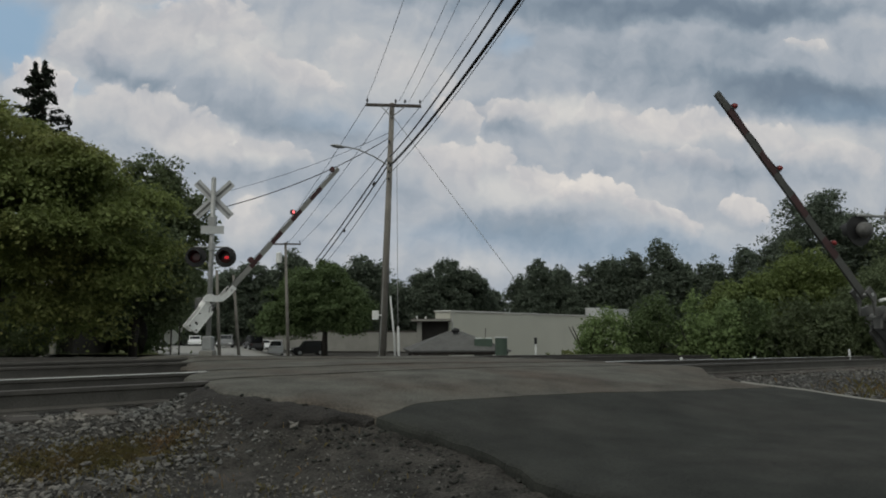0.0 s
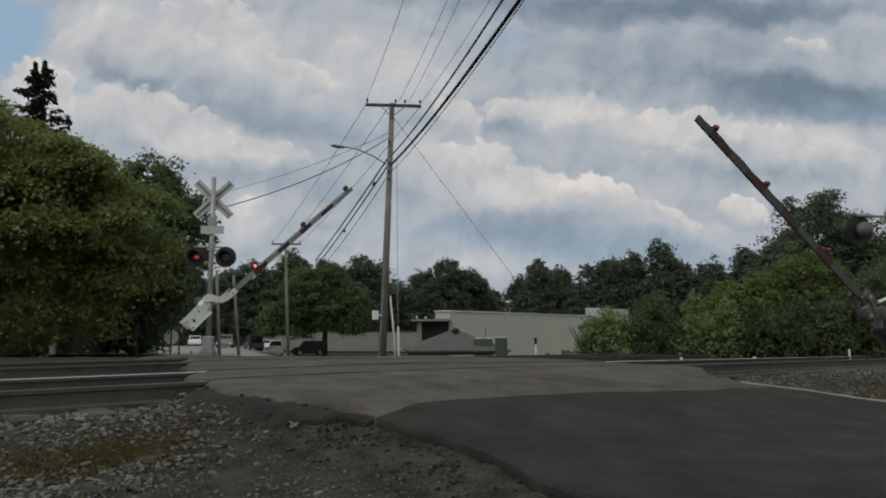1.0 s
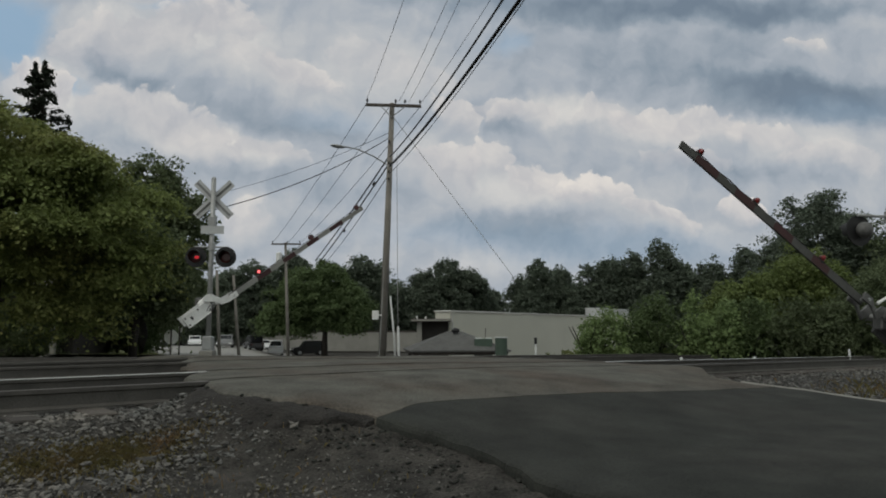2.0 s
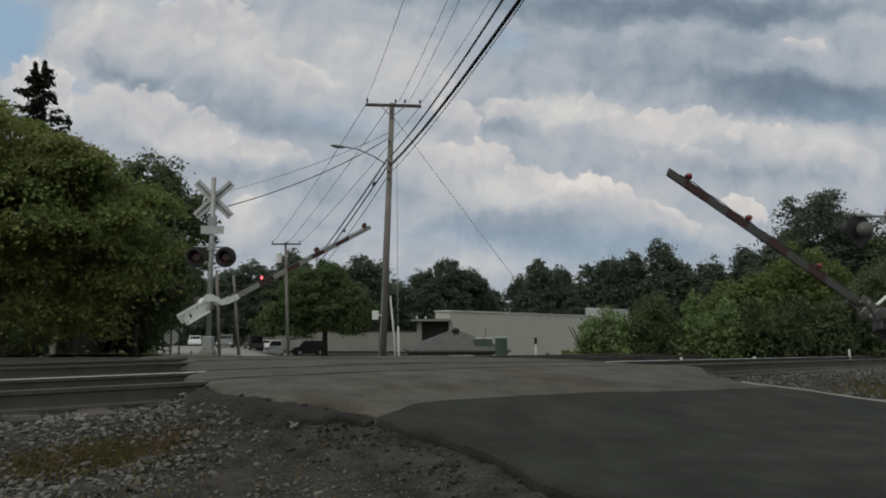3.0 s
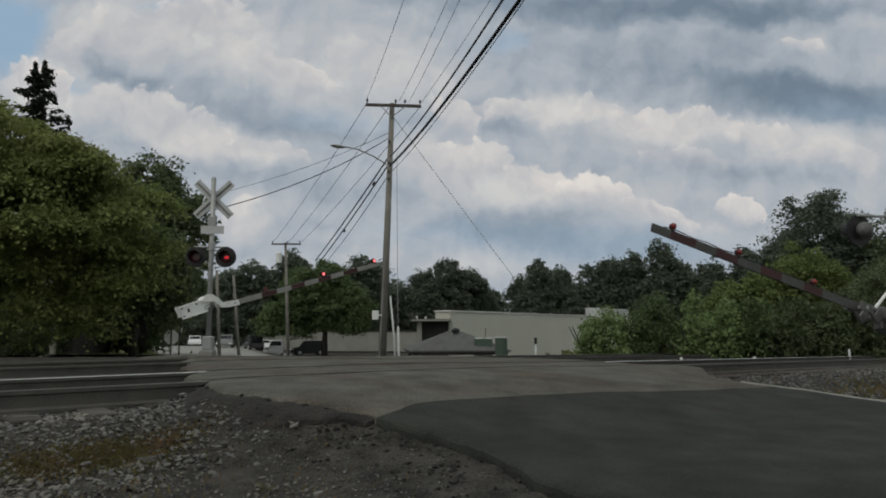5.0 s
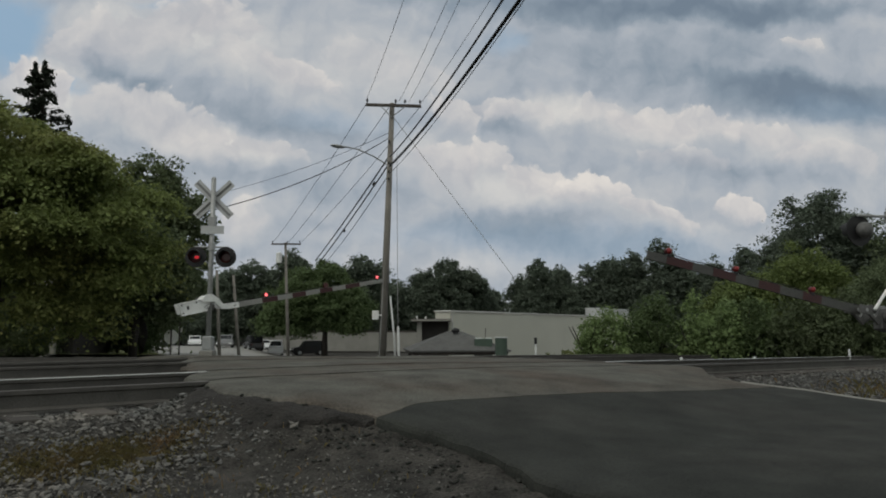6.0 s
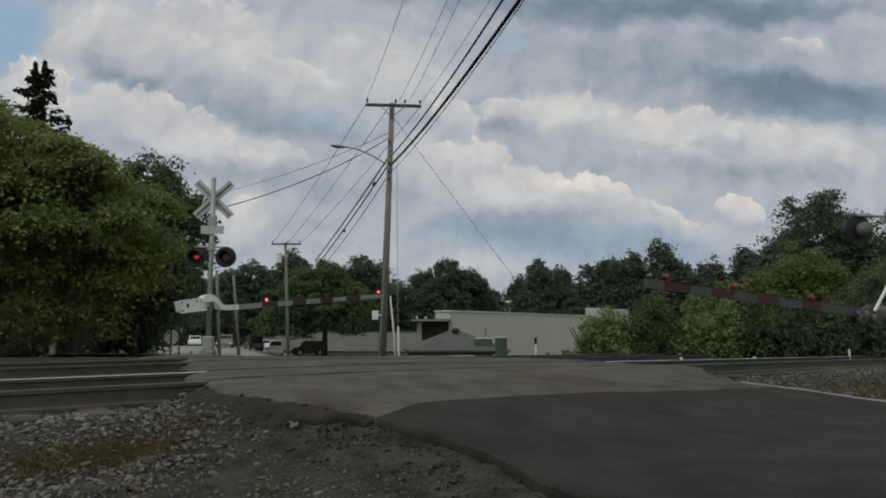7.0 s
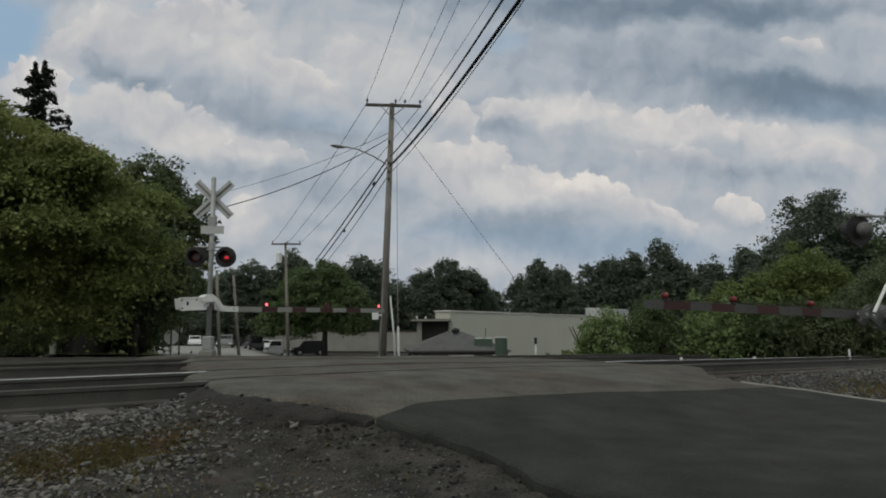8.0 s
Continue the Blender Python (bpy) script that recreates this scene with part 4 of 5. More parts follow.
# ---- trees ----
def leaf_cloud(rng, centres, radii, n_each, size, flat=0.7, droop=0.3):
    """Leaf blades scattered through loose sprays that hang a little at their rims, each blade turned its own way."""
    centres, radii = np.asarray(centres, float), np.asarray(radii, float)
    k = len(centres) * n_each
    d = np.clip(rng.normal(size=(k, 3)) * 0.52, -1.25, 1.25)
    r = np.repeat(radii, n_each)[:, None]
    c = np.repeat(centres, n_each, 0) + d * r * np.array([1, 1, flat])
    c[:, 2:] -= droop * r * (d[:, :1] ** 2 + d[:, 1:2] ** 2)
    nrm = rng.normal(size=(k, 3)) * 0.6 + d * 0.5 + np.array([0, 0, 0.75])
    nrm /= np.linalg.norm(nrm, axis=1)[:, None]
    t = np.cross(nrm, rng.normal(size=(k, 3)))
    t /= np.linalg.norm(t, axis=1)[:, None]
    s = np.cross(nrm, t)
    L = (size * rng.uniform(0.55, 1.4, (k, 1)))
    v = np.stack([c - t * L, c + s * L * 0.55 + nrm * L * 0.12, c + t * L, c - s * L * 0.55 + nrm * L * 0.12], 1).reshape(-1, 3)
    f = np.arange(k * 4).reshape(-1, 4)
    return v, f


def crown_mesh(name, v, f, material):
    me = bpy.data.meshes.new(name)
    me.from_pydata(v.tolist(), [], f.tolist())
    me.materials.append(material)
    me.update()
    return me


def clump_places(rng, blobs, density, r_clump):
    """Spray centres spread over lumpy masses whose outline swells and draws in."""
    cs, rs = [], []
    for bx, by, bz, rx, ry, rz in blobs:
        n = max(6, int(density * (rx * ry * rz) ** 0.667 * 4))
        d = rng.normal(size=(n, 3))
        d /= np.linalg.norm(d, axis=1)[:, None]
        lump = np.array([1 + 0.48 * noise.noise((x * 2.6 + bx, y * 2.6 + by, z * 2.6 + bz)) for x, y, z in d])[:, None]
        rr = rng.uniform(0.40, 1.0, (n, 1)) ** 0.5 * (1 + 0.13 * rng.normal(size=(n, 1))) * lump
        cs.append(np.array([bx, by, bz]) + d * rr * np.array([rx, ry, rz]))
        rs.append(r_clump * rng.uniform(0.5, 1.35, n))
    return np.concatenate(cs), np.concatenate(rs)


def tree(x, y, z, trunk_h, trunk_r, blobs, r_clump, density, n_each, leaf, material, label, seed, name="tree", category="tree", group="trees", limbs=7, flat=0.55):
    rng = np.random.default_rng(seed)
    t = thing(name, x, y, z, label, category, group=group)
    bm = B()
    if trunk_h > 0.1:
        path_tube(bm, [(0, 0, -0.1), (0.03 * trunk_h * rng.normal() * 0.5, 0.0, trunk_h * 0.5), (0.02 * trunk_h * rng.normal(), 0, trunk_h)], [trunk_r * 1.15, trunk_r * 0.85, trunk_r * 0.6], 10)
        part("trunk", bm, BARK, t, smooth=True)
    else:
        for k in range(5):
            a = k * 1.257
            path_tube(bm, [(0.06 * math.cos(a), 0.06 * math.sin(a), -0.05), (0.25 * math.cos(a), 0.25 * math.sin(a), 0.5), (0.6 * math.cos(a), 0.6 * math.sin(a), 1.1)], [0.035, 0.025, 0.012], 6)
        part("stem", bm, BARK, t, smooth=True)
    cs, rs = clump_places(rng, blobs, density, r_clump)
    bm = B()
    for k in range(limbs):
        q = cs[rng.integers(len(cs))]
        s = Vector((0, 0, max(trunk_h, 0.3) * rng.uniform(0.5, 0.98)))
        e = Vector(q)
        path_tube(bm, [s, s.lerp(e, 0.5) + Vector((0, 0, 0.08 * (e - s).length)), e], [max(trunk_r * 0.45, 0.02), max(trunk_r * 0.25, 0.012), 0.01], 6)
    part("limb", bm, BARK, t, smooth=True)
    v, f = leaf_cloud(rng, cs, rs, n_each, leaf, flat)
    c = new("crown", crown_mesh("crown", v, f, material))
    c.parent = t
    return t


def spruce(x, y, z, h, r, seed, label):
    rng = np.random.default_rng(seed)
    t = thing("spruce_tree", x, y, z, label, "tree", group="trees")
    bm = B()
    path_tube(bm, [(0, 0, 0), (0.1, 0, h * 0.5), (0, 0, h)], [0.22, 0.14, 0.02], 8)
    part("trunk", bm, BARK, t, smooth=True)
    bm = B()
    cs, rs = [], []
    for k in range(9):
        cs.append((0, 0, h * (0.93 + 0.07 * k / 9)))
        rs.append(0.06 + 0.12 * (1 - k / 9))
    for k in range(66):
        f = 0.25 + 0.735 * (k + rng.uniform(-0.4, 0.4)) / 66
        a = rng.uniform(0, math.tau)
        L = r * (1 - f) ** 0.85 * rng.uniform(0.45, 1.35) + 0.12
        s = Vector((0, 0, h * f))
        e = s + Vector((L * math.cos(a), L * math.sin(a), -0.16 * L + 0.14 * L * L / r))
        sag = s.lerp(e, 0.55) + Vector((0, 0, -0.16 * L))
        path_tube(bm, [s, sag, e], [0.035, 0.02, 0.008], 5)
        for q in np.linspace(0.2, 1.0, 6):
            pnt = s.lerp(sag, q / 0.55) if q < 0.55 else sag.lerp(e, (q - 0.55) / 0.45)
            cs.append((pnt.x + rng.normal() * 0.06, pnt.y + rng.normal() * 0.06, pnt.z - 0.10))
            rs.append(0.10 + 0.13 * (1 - f) + 0.05 * rng.uniform())
    part("limb", bm, BARK, t, smooth=True)
    v, f = leaf_cloud(rng, cs, rs, 20, 0.09, 0.6, 0.5)
    c = new("crown", crown_mesh("crown", v, f, NEEDLE))
    c.parent = t
    return t


# left group beside the line
tree(-12.4, 19.6, -0.5, 3.4, 0.17, [(2.5, 0.3, 4.7, 1.3, 1.5, 1.4), (3.3, 0.3, 3.7, 1.1, 1.4, 1.4), (-1.0, -0.6, 5.2, 2.3, 2.4, 1.7), (1.0, -0.9, 4.6, 1.9, 2.0, 1.7), (-3.4, -0.4, 5.4, 2.2, 2.4, 1.9), (1.9, 0.9, 2.6, 1.5, 1.4, 1.6), (-2.0, 0.8, 3.1, 3.0, 1.6, 1.7), (-5.2, -0.5, 5.6, 2.2, 2.2, 2.2), (0.0, 0, 6.35, 1.6, 1.6, 1.1), (1.5, 0, 5.5, 1.4, 1.5, 1.0)], 0.82, 2.0, 950, 0.064, LEAF_L, "large spreading olive-green deciduous tree beside the tracks", 11, limbs=12, flat=0.30)
tree(-10.4, 24.0, -0.9, 2.6, 0.2, [(0.0, 0, 3.5, 1.4, 1.8, 1.7), (-1.6, 0, 4.4, 1.7, 2.0, 2.2), (0.8, 0, 3.1, 1.0, 1.4, 1.2)], 0.5, 10, 130, 0.085, LEAF_DARK, "dark green tree behind the crossing gate", 12)
tree(-14.4, 34.0, -1.9, 4.0, 0.28, [(0.2, 0, 8.4, 1.6, 2.0, 2.0), (1.7, 0, 6.7, 1.4, 1.8, 2.0), (-2.2, 0, 6.8, 1.8, 2.0, 2.4), (0.6, 0, 5.0, 2.0, 2.0, 2.2)], 0.55, 9, 90, 0.11, LEAF_DARK, "tall dark tree standing behind the nearer foliage", 13)
spruce(-19.05, 32.0, -1.6, 14.5, 5.4, 14, "ragged dark spruce with drooping boughs above the trees")
spruce(-18.5, 31.8, -1.6, 14.5, 3.6, 15, "thin second leader of dark spruce beside the first")
tree(-24.5, 33.5, -1.6, 4.0, 0.28, [(0, 0, 6.5, 2.6, 2.4, 3.2), (2.5, 0, 4.0, 2.6, 2.4, 3.0)], 0.7, 9, 60, 0.13, LEAF_DARK, "dark tree in the shade at the edge of the grove", 16)
tree(-18.8, 37, -1.9, 3.4, 0.25, [(0, 0, 4.6, 2.6, 2.4, 3.0), (2.6, 0, 3.6, 2.2, 2.2, 2.6)], 0.7, 9, 60, 0.13, LEAF_DARK, "dark understorey tree behind the house", 17)
for k, (bx, by, bh, bw) in enumerate([(-15.4, 35.5, 2.3, 0.9), (-17.8, 31, 2.6, 1.3), (-15.8, 26.5, 2.4, 1.2)]):
    tree(bx, by, ground_z(bx, by), 0.0, 0.04, [(0, 0, bh * 0.55, bw, bw, bh * 0.48), (bw * 0.6, -0.2, bh * 0.36, bw * 0.7, bw * 0.7, bh * 0.36)], 0.28, 18, 90, 0.055, LEAF_MID if k == 0 else LEAF_DARK, "dark leafy shrub in the shade of the trees", 30 + k, "bush", "bush", "bushes", limbs=4)
# middle distance
tree(-11.6, 70, -2.4, 4.0, 0.3, [(0.3, 0, 7.7, 1.6, 2.0, 1.5), (-1.6, 0, 7.0, 1.9, 2.2, 1.6), (1.9, 0, 6.2, 1.7, 2.2, 1.6), (3.2, 0, 4.6, 1.3, 2.0, 1.5), (-3.4, 0, 5.6, 1.7, 2.2, 1.8), (-0.2, -0.6, 5.2, 3.0, 2.2, 1.6), (-4.6, 0, 4.2, 1.4, 2.0, 1.2), (0.8, -0.4, 3.8, 3.0, 2.0, 0.9), (-2.6, -0.3, 3.1, 1.5, 1.6, 0.9), (2.4, -0.3, 3.2, 1.3, 1.6, 0.8), (-5.4, 0, 3.2, 1.2, 1.6, 1.0)], 0.7, 7, 120, 0.13, LEAF_MID, "broad green shade tree beside the parked cars", 21, flat=0.45)
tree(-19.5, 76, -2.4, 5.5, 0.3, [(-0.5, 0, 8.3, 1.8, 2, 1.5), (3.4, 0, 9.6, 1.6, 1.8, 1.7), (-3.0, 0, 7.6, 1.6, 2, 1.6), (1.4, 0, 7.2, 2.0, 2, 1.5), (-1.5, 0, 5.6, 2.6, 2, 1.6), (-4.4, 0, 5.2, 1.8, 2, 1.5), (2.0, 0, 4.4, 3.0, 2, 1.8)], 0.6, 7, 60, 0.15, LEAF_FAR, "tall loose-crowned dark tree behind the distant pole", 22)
# (x, y, height, half width): an uneven row behind the buildings
far_rows = [(-36, 98, 10.0, 3.6), (-29, 96, 9.6, 3.4), (-23.5, 104, 8.8, 3.4), (-17, 104, 8.4, 3.2), (-11.6, 100, 12.3, 2.1), (-7.6, 108, 9.4, 2.8), (-3.2, 112, 11.2, 2.4), (0.6, 110, 12.6, 2.6), (3.9, 114, 11.4, 2.2), (6.6, 118, 9.2, 1.9), (8.9, 124, 8.9, 1.7),
            (12.2, 112, 10.3, 1.5), (14.9, 110, 12.4, 2.5), (18.6, 112, 11.6, 2.3), (21.6, 106, 11.2, 2.0), (24.6, 105, 12.4, 2.2), (28.0, 104, 13.2, 1.9), (31.0, 100, 14.0, 2.4), (34.6, 102, 11.6, 1.8), (38.0, 100, 11.6, 2.6), (41.8, 98, 13.2, 2.0), (46, 96, 12.0, 3.0), (52, 92, 12, 3.4), (59, 90, 12, 3.6)]
for k, (fx, fy, fh, w) in enumerate(far_rows):
    w, fh = w * 1.35, fh * 1.10
    q = np.random.default_rng(500 + k)
    blobs = [(0, 0, fh * 0.80, w * 0.55, w * 0.6, fh * 0.17), (0, 0, fh * 0.40, w * 1.1, w, fh * 0.30)]
    blobs += [(w * q.uniform(-0.9, 0.9), q.uniform(-0.5, 0.5), fh * q.uniform(0.5, 0.78), w * q.uniform(0.35, 0.65), w * 0.5, fh * q.uniform(0.09, 0.17)) for _ in range(5)]
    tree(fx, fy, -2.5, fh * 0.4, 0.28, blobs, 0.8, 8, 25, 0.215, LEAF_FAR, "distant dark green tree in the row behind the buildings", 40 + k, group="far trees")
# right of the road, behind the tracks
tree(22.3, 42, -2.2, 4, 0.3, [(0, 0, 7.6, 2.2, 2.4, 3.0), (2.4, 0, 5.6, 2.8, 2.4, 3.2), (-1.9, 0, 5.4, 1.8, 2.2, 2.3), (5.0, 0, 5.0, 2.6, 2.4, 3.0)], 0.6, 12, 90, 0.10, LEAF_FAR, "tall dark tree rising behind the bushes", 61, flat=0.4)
tree(27.0, 40, -2.2, 3, 0.3, [(0, 0, 5.0, 3.4, 2.6, 3.4)], 0.75, 9, 80, 0.13, LEAF_DARK, "dark green tree at the edge of the thicket", 62)
tree(12.7, 25.5, -0.8, 1.8, 0.12, [(0.2, 0, 2.9, 1.4, 1.4, 1.2), (1.0, 0, 2.0, 1.2, 1.3, 1.3), (-1.0, 0, 2.2, 1.2, 1.3, 1.2), (-2.2, 0.3, 1.9, 1.0, 1.1, 1.2)], 0.42, 13, 130, 0.07, LEAF_OLIVE, "yellow-green small tree behind the gate arm", 63)
# (x, y, height, half width, leaves)
thicket = [(5.2, 23.0, 1.5, 0.58, LEAF_BUSH), (4.6, 23.0, 1.15, 0.26, LEAF_BUSH), (7.0, 23.4, 1.95, 0.7, LEAF_MID), (6.4, 23.8, 1.7, 0.5, LEAF_MID), (7.95, 22.8, 2.05, 0.38, LEAF_BUSH), (8.6, 22.3, 1.75, 0.55, LEAF_BUSH), (9.7, 22.6, 1.9, 0.7, LEAF_MID),
           (11.0, 22.2, 1.8, 0.9, LEAF_DARK), (12.4, 21.8, 2.0, 1.0, LEAF_DARK), (13.8, 22.8, 2.8, 1.3, LEAF_DARK), (15.6, 24, 3.6, 1.8, LEAF_DARK), (17.6, 26, 4.0, 2.0, LEAF_DARK)]
for k, (bx, by, bh, bw, mt) in enumerate(thicket):
    masses = [(0, 0, bh * 0.55, bw, bw, bh * 0.46), (bw * 0.6, -0.2, bh * 0.34, bw * 0.65, bw * 0.7, bh * 0.34), (-bw * 0.6, -0.2, bh * 0.34, bw * 0.65, bw * 0.7, bh * 0.34), (bw * 0.2, 0, bh * 0.85, bw * 0.4, bw * 0.4, bh * 0.22)]
    tree(bx, by, ground_z(bx, by), 0.0, 0.04, masses, 0.27, 22, 55, 0.054, mt, "leafy green bush growing beyond the tracks" if mt is not LEAF_DARK else "dark leafy bush in the thicket beyond the tracks", 80 + k, "bush", "bush", "bushes", limbs=4, flat=0.8)


# ---- buildings ----
def flat_building(name, x0, y0, x1, y1, depth, z0, h, wall, label, coping=True):
    """A flat-roofed block whose front runs from (x0, y0) to (x1, y1)."""
    b = thing(name, x0, y0, z0, label, "building", math.degrees(math.atan2(y1 - y0, x1 - x0)))
    L = math.hypot(x1 - x0, y1 - y0)
    bm = B()
    box(bm, L / 2, depth / 2, h / 2, L, depth, h, 0.02)
    part("wall", bm, wall, b)
    bm = B()
    box(bm, L / 2, depth / 2, h + 0.06, L + 0.16, depth + 0.16, 0.12, 0.02)
    part("coping", bm, WHITE_TRIM if coping else DARK_WOOD, b, "white metal roof edge" if coping else "dark roof edge")
    return b


warehouse = flat_building("warehouse", 0.52, 50, 22.3, 82, 1.3, -2.5, 4.08, CREAM_WALL, "low cream warehouse with white roof edge and plain wall")


def carport():
    """A flat canopy on piers beside the warehouse; a dark-coloured wall gives the shade beneath."""
    c = thing("carport", -1.95, 49.0, -2.5, "flat dark canopy on pale piers beside the warehouse", "building")
    bm = B()
    box(bm, 1.15, 1.6, 3.50, 2.7, 3.6, 0.20, 0.02)
    part("roof", bm, DARK_WOOD, c, "thin dark flat roof")
    bm = B()
    box(bm, 1.15, -0.22, 3.50, 2.74, 0.03, 0.12, 0.0)
    part("fascia", bm, GREY_WALL, c)
    bm = B()
    box(bm, 1.3, 1.2, 1.7, 2.3, 0.2, 3.4, 0.01)
    part("wall", bm, DARK_WALL, c, "rear wall coloured dark as the shade under the canopy")
    for x, y in ((0.32, 0.3),):
        bm = B()
        box(bm, x, y, 1.7, 0.34, 0.34, 3.4, 0.02)
        part("pier", bm, GREY_WALL, c, "pale block pier")
    for x in (0.15, 0.75):
        bm = B()
        tube(bm, (x, 0.2, 3.6), (x, 0.2, 3.78), 0.07, 0.05, 10)
        part("roof_vent", bm, WHITE_METAL, c, "small pale roof vent")


carport()
flat_building("long_shed", -29.5, 96, -2.0, 92, 10, -2.6, 2.5, GREY_WALL, "long low grey shed behind the parked cars", False)
# roof plant, vents and wall marks of the warehouse
def warehouse_bits():
    bm = B()
    box(bm, 33.2, 1.3, 4.20 + 0.42, 9.0, 1.5, 0.84, 0.04)
    for k in range(9):
        box(bm, 29.2 + k * 1.0, 0.535, 4.20 + 0.42, 0.10, 0.03, 0.66)
    part("roof_unit", bm, SIGN_BACK, warehouse, "grey metal rooftop air-handling unit")
    bm = B()
    tube(bm, (38.1, 1.2, 4.2), (38.1, 1.2, 5.05), 0.22, n=12)
    part("roof_vent", bm, WHITE_METAL, warehouse)
    bm = B()
    tube(bm, (0.12, -0.08, 0.1), (0.12, -0.08, 4.1), 0.05, n=10)
    part("downpipe", bm, WHITE_TRIM, warehouse, "white downpipe")


warehouse_bits()


def hip_roof_hut():
    h = thing("pavilion", 0.75, 46.0, -2.6, "low grey shingled hip roof of a small pavilion", "building", 8)
    bm = B()
    base = [(-3.1, -2.6), (3.1, -2.6), (3.1, 2.6), (-3.1, 2.6)]
    lo = [bm.verts.new((x, y, 1.62)) for x, y in base]
    hi = [bm.verts.new((x, y, 1.72)) for x, y in base]
    ridge = [bm.verts.new((x, 0, 2.86)) for x in (-0.45, 0.45)]
    bm.faces.new(lo[::-1])
    for k in range(4):
        bm.faces.new((lo[k], lo[(k + 1) % 4], hi[(k + 1) % 4], hi[k]))
    bm.faces.new((hi[0], hi[1], ridge[1], ridge[0]))
    bm.faces.new((hi[2], hi[3], ridge[0], ridge[1]))
    bm.faces.new((hi[1], hi[2], ridge[1]))
    bm.faces.new((hi[3], hi[0], ridge[0]))
    part("roof", bm, SHINGLE, h)
    bm = B()
    box(bm, 0, 0, 1.53, 5.9, 4.9, 0.16, 0.01)
    part("fascia", bm, DARK_WOOD, h, "dark shaded fascia")
    for x in (-2.7, 2.7):
        for y in (-2.2, 2.2):
            bm = B()
            box(bm, x, y, 0.75, 0.16, 0.16, 1.5, 0.01)
            part("post", bm, DARK_WOOD, h)
    bm = B()
    bmesh.ops.create_uvsphere(bm, u_segments=10, v_segments=7, radius=0.2, matrix=pose(0.0, -0.4, 2.92) @ Matrix.Diagonal((1.3, 1, 0.8, 1)))
    part("roof_vent", bm, BLACK, h, "dark roof vent")


hip_roof_hut()


def tank():
    t = thing("tank", 3.42, 42.0, -2.2, "dark green round tank with a white rim", "tank")
    bm = B()
    tube(bm, (0, 0, 0), (0, 0, 2.1), 0.36, n=24)
    part("shell", bm, GREEN_PAINT, t)
    bm = B()
    tube(bm, (0, 0, 2.1), (0, 0, 2.16), 0.39, n=24)
    part("rim", bm, WHITE_METAL, t, "pale rim")
    for k in range(3):
        bm = B()
        tube(bm, (0, 0, 0.4 + 0.6 * k), (0, 0, 0.44 + 0.6 * k), 0.37, n=24)
        part("hoop", bm, GREEN_PAINT, t)
    e = thing("equipment_box", 2.5, 44.5, -2.3, "low dark equipment cabinet with pale lids", "cabinet")
    bm = B()
    box(bm, 0, 0, 1.05, 1.1, 0.7, 2.1, 0.03)
    part("body", bm, GREEN_PAINT, e)
    for x in (-0.3, 0.35):
        bm = B()
        box(bm, x, 0, 2.14, 0.4, 0.5, 0.06, 0.015)
        part("lid", bm, WHITE_METAL, e, "pale lid")
    bm = B()
    tube(bm, (0.1, -0.2, 2.1), (0.16, -0.2, 2.75), 0.02, n=6)
    part("aerial", bm, DARK_WOOD, e)


tank()


def marker_post(x, y, z, h, lean, r, label, cap=None):
    p = thing("marker_post", x, y, z, label, "post", group="posts")
    bm = B()
    path_tube(bm, [(0, 0, 0), (lean * 0.4, 0, h * 0.5), (lean, 0, h)], [r, r, r * 0.9], 10)
    part("post", bm, SIGN_WHITE, p, smooth=True)
    if cap:
        bm = B()
        box(bm, lean, -0.02, h + cap / 2, 0.16, 0.05, cap, 0.01)
        part("cap", bm, BLACK, p, "black cap plate")
    return p


marker_post(-2.0, 31.0, -1.75, 3.6, -0.30, 0.045, "tall leaning white guy-wire guard pipe")
marker_post(-1.88, 30.8, -1.75, 2.3, -0.06, 0.055, "straight white marker pipe beside the pole")
marker_post(5.18, 40.0, -2.2, 1.78, 0.0, 0.055, "white pipeline marker post with a black cap", 0.36)
marker_post(11.35, 20.0, ground_z(11.35, 20.0), 0.40, 0.0, 0.03, "short pale stake beside the track")


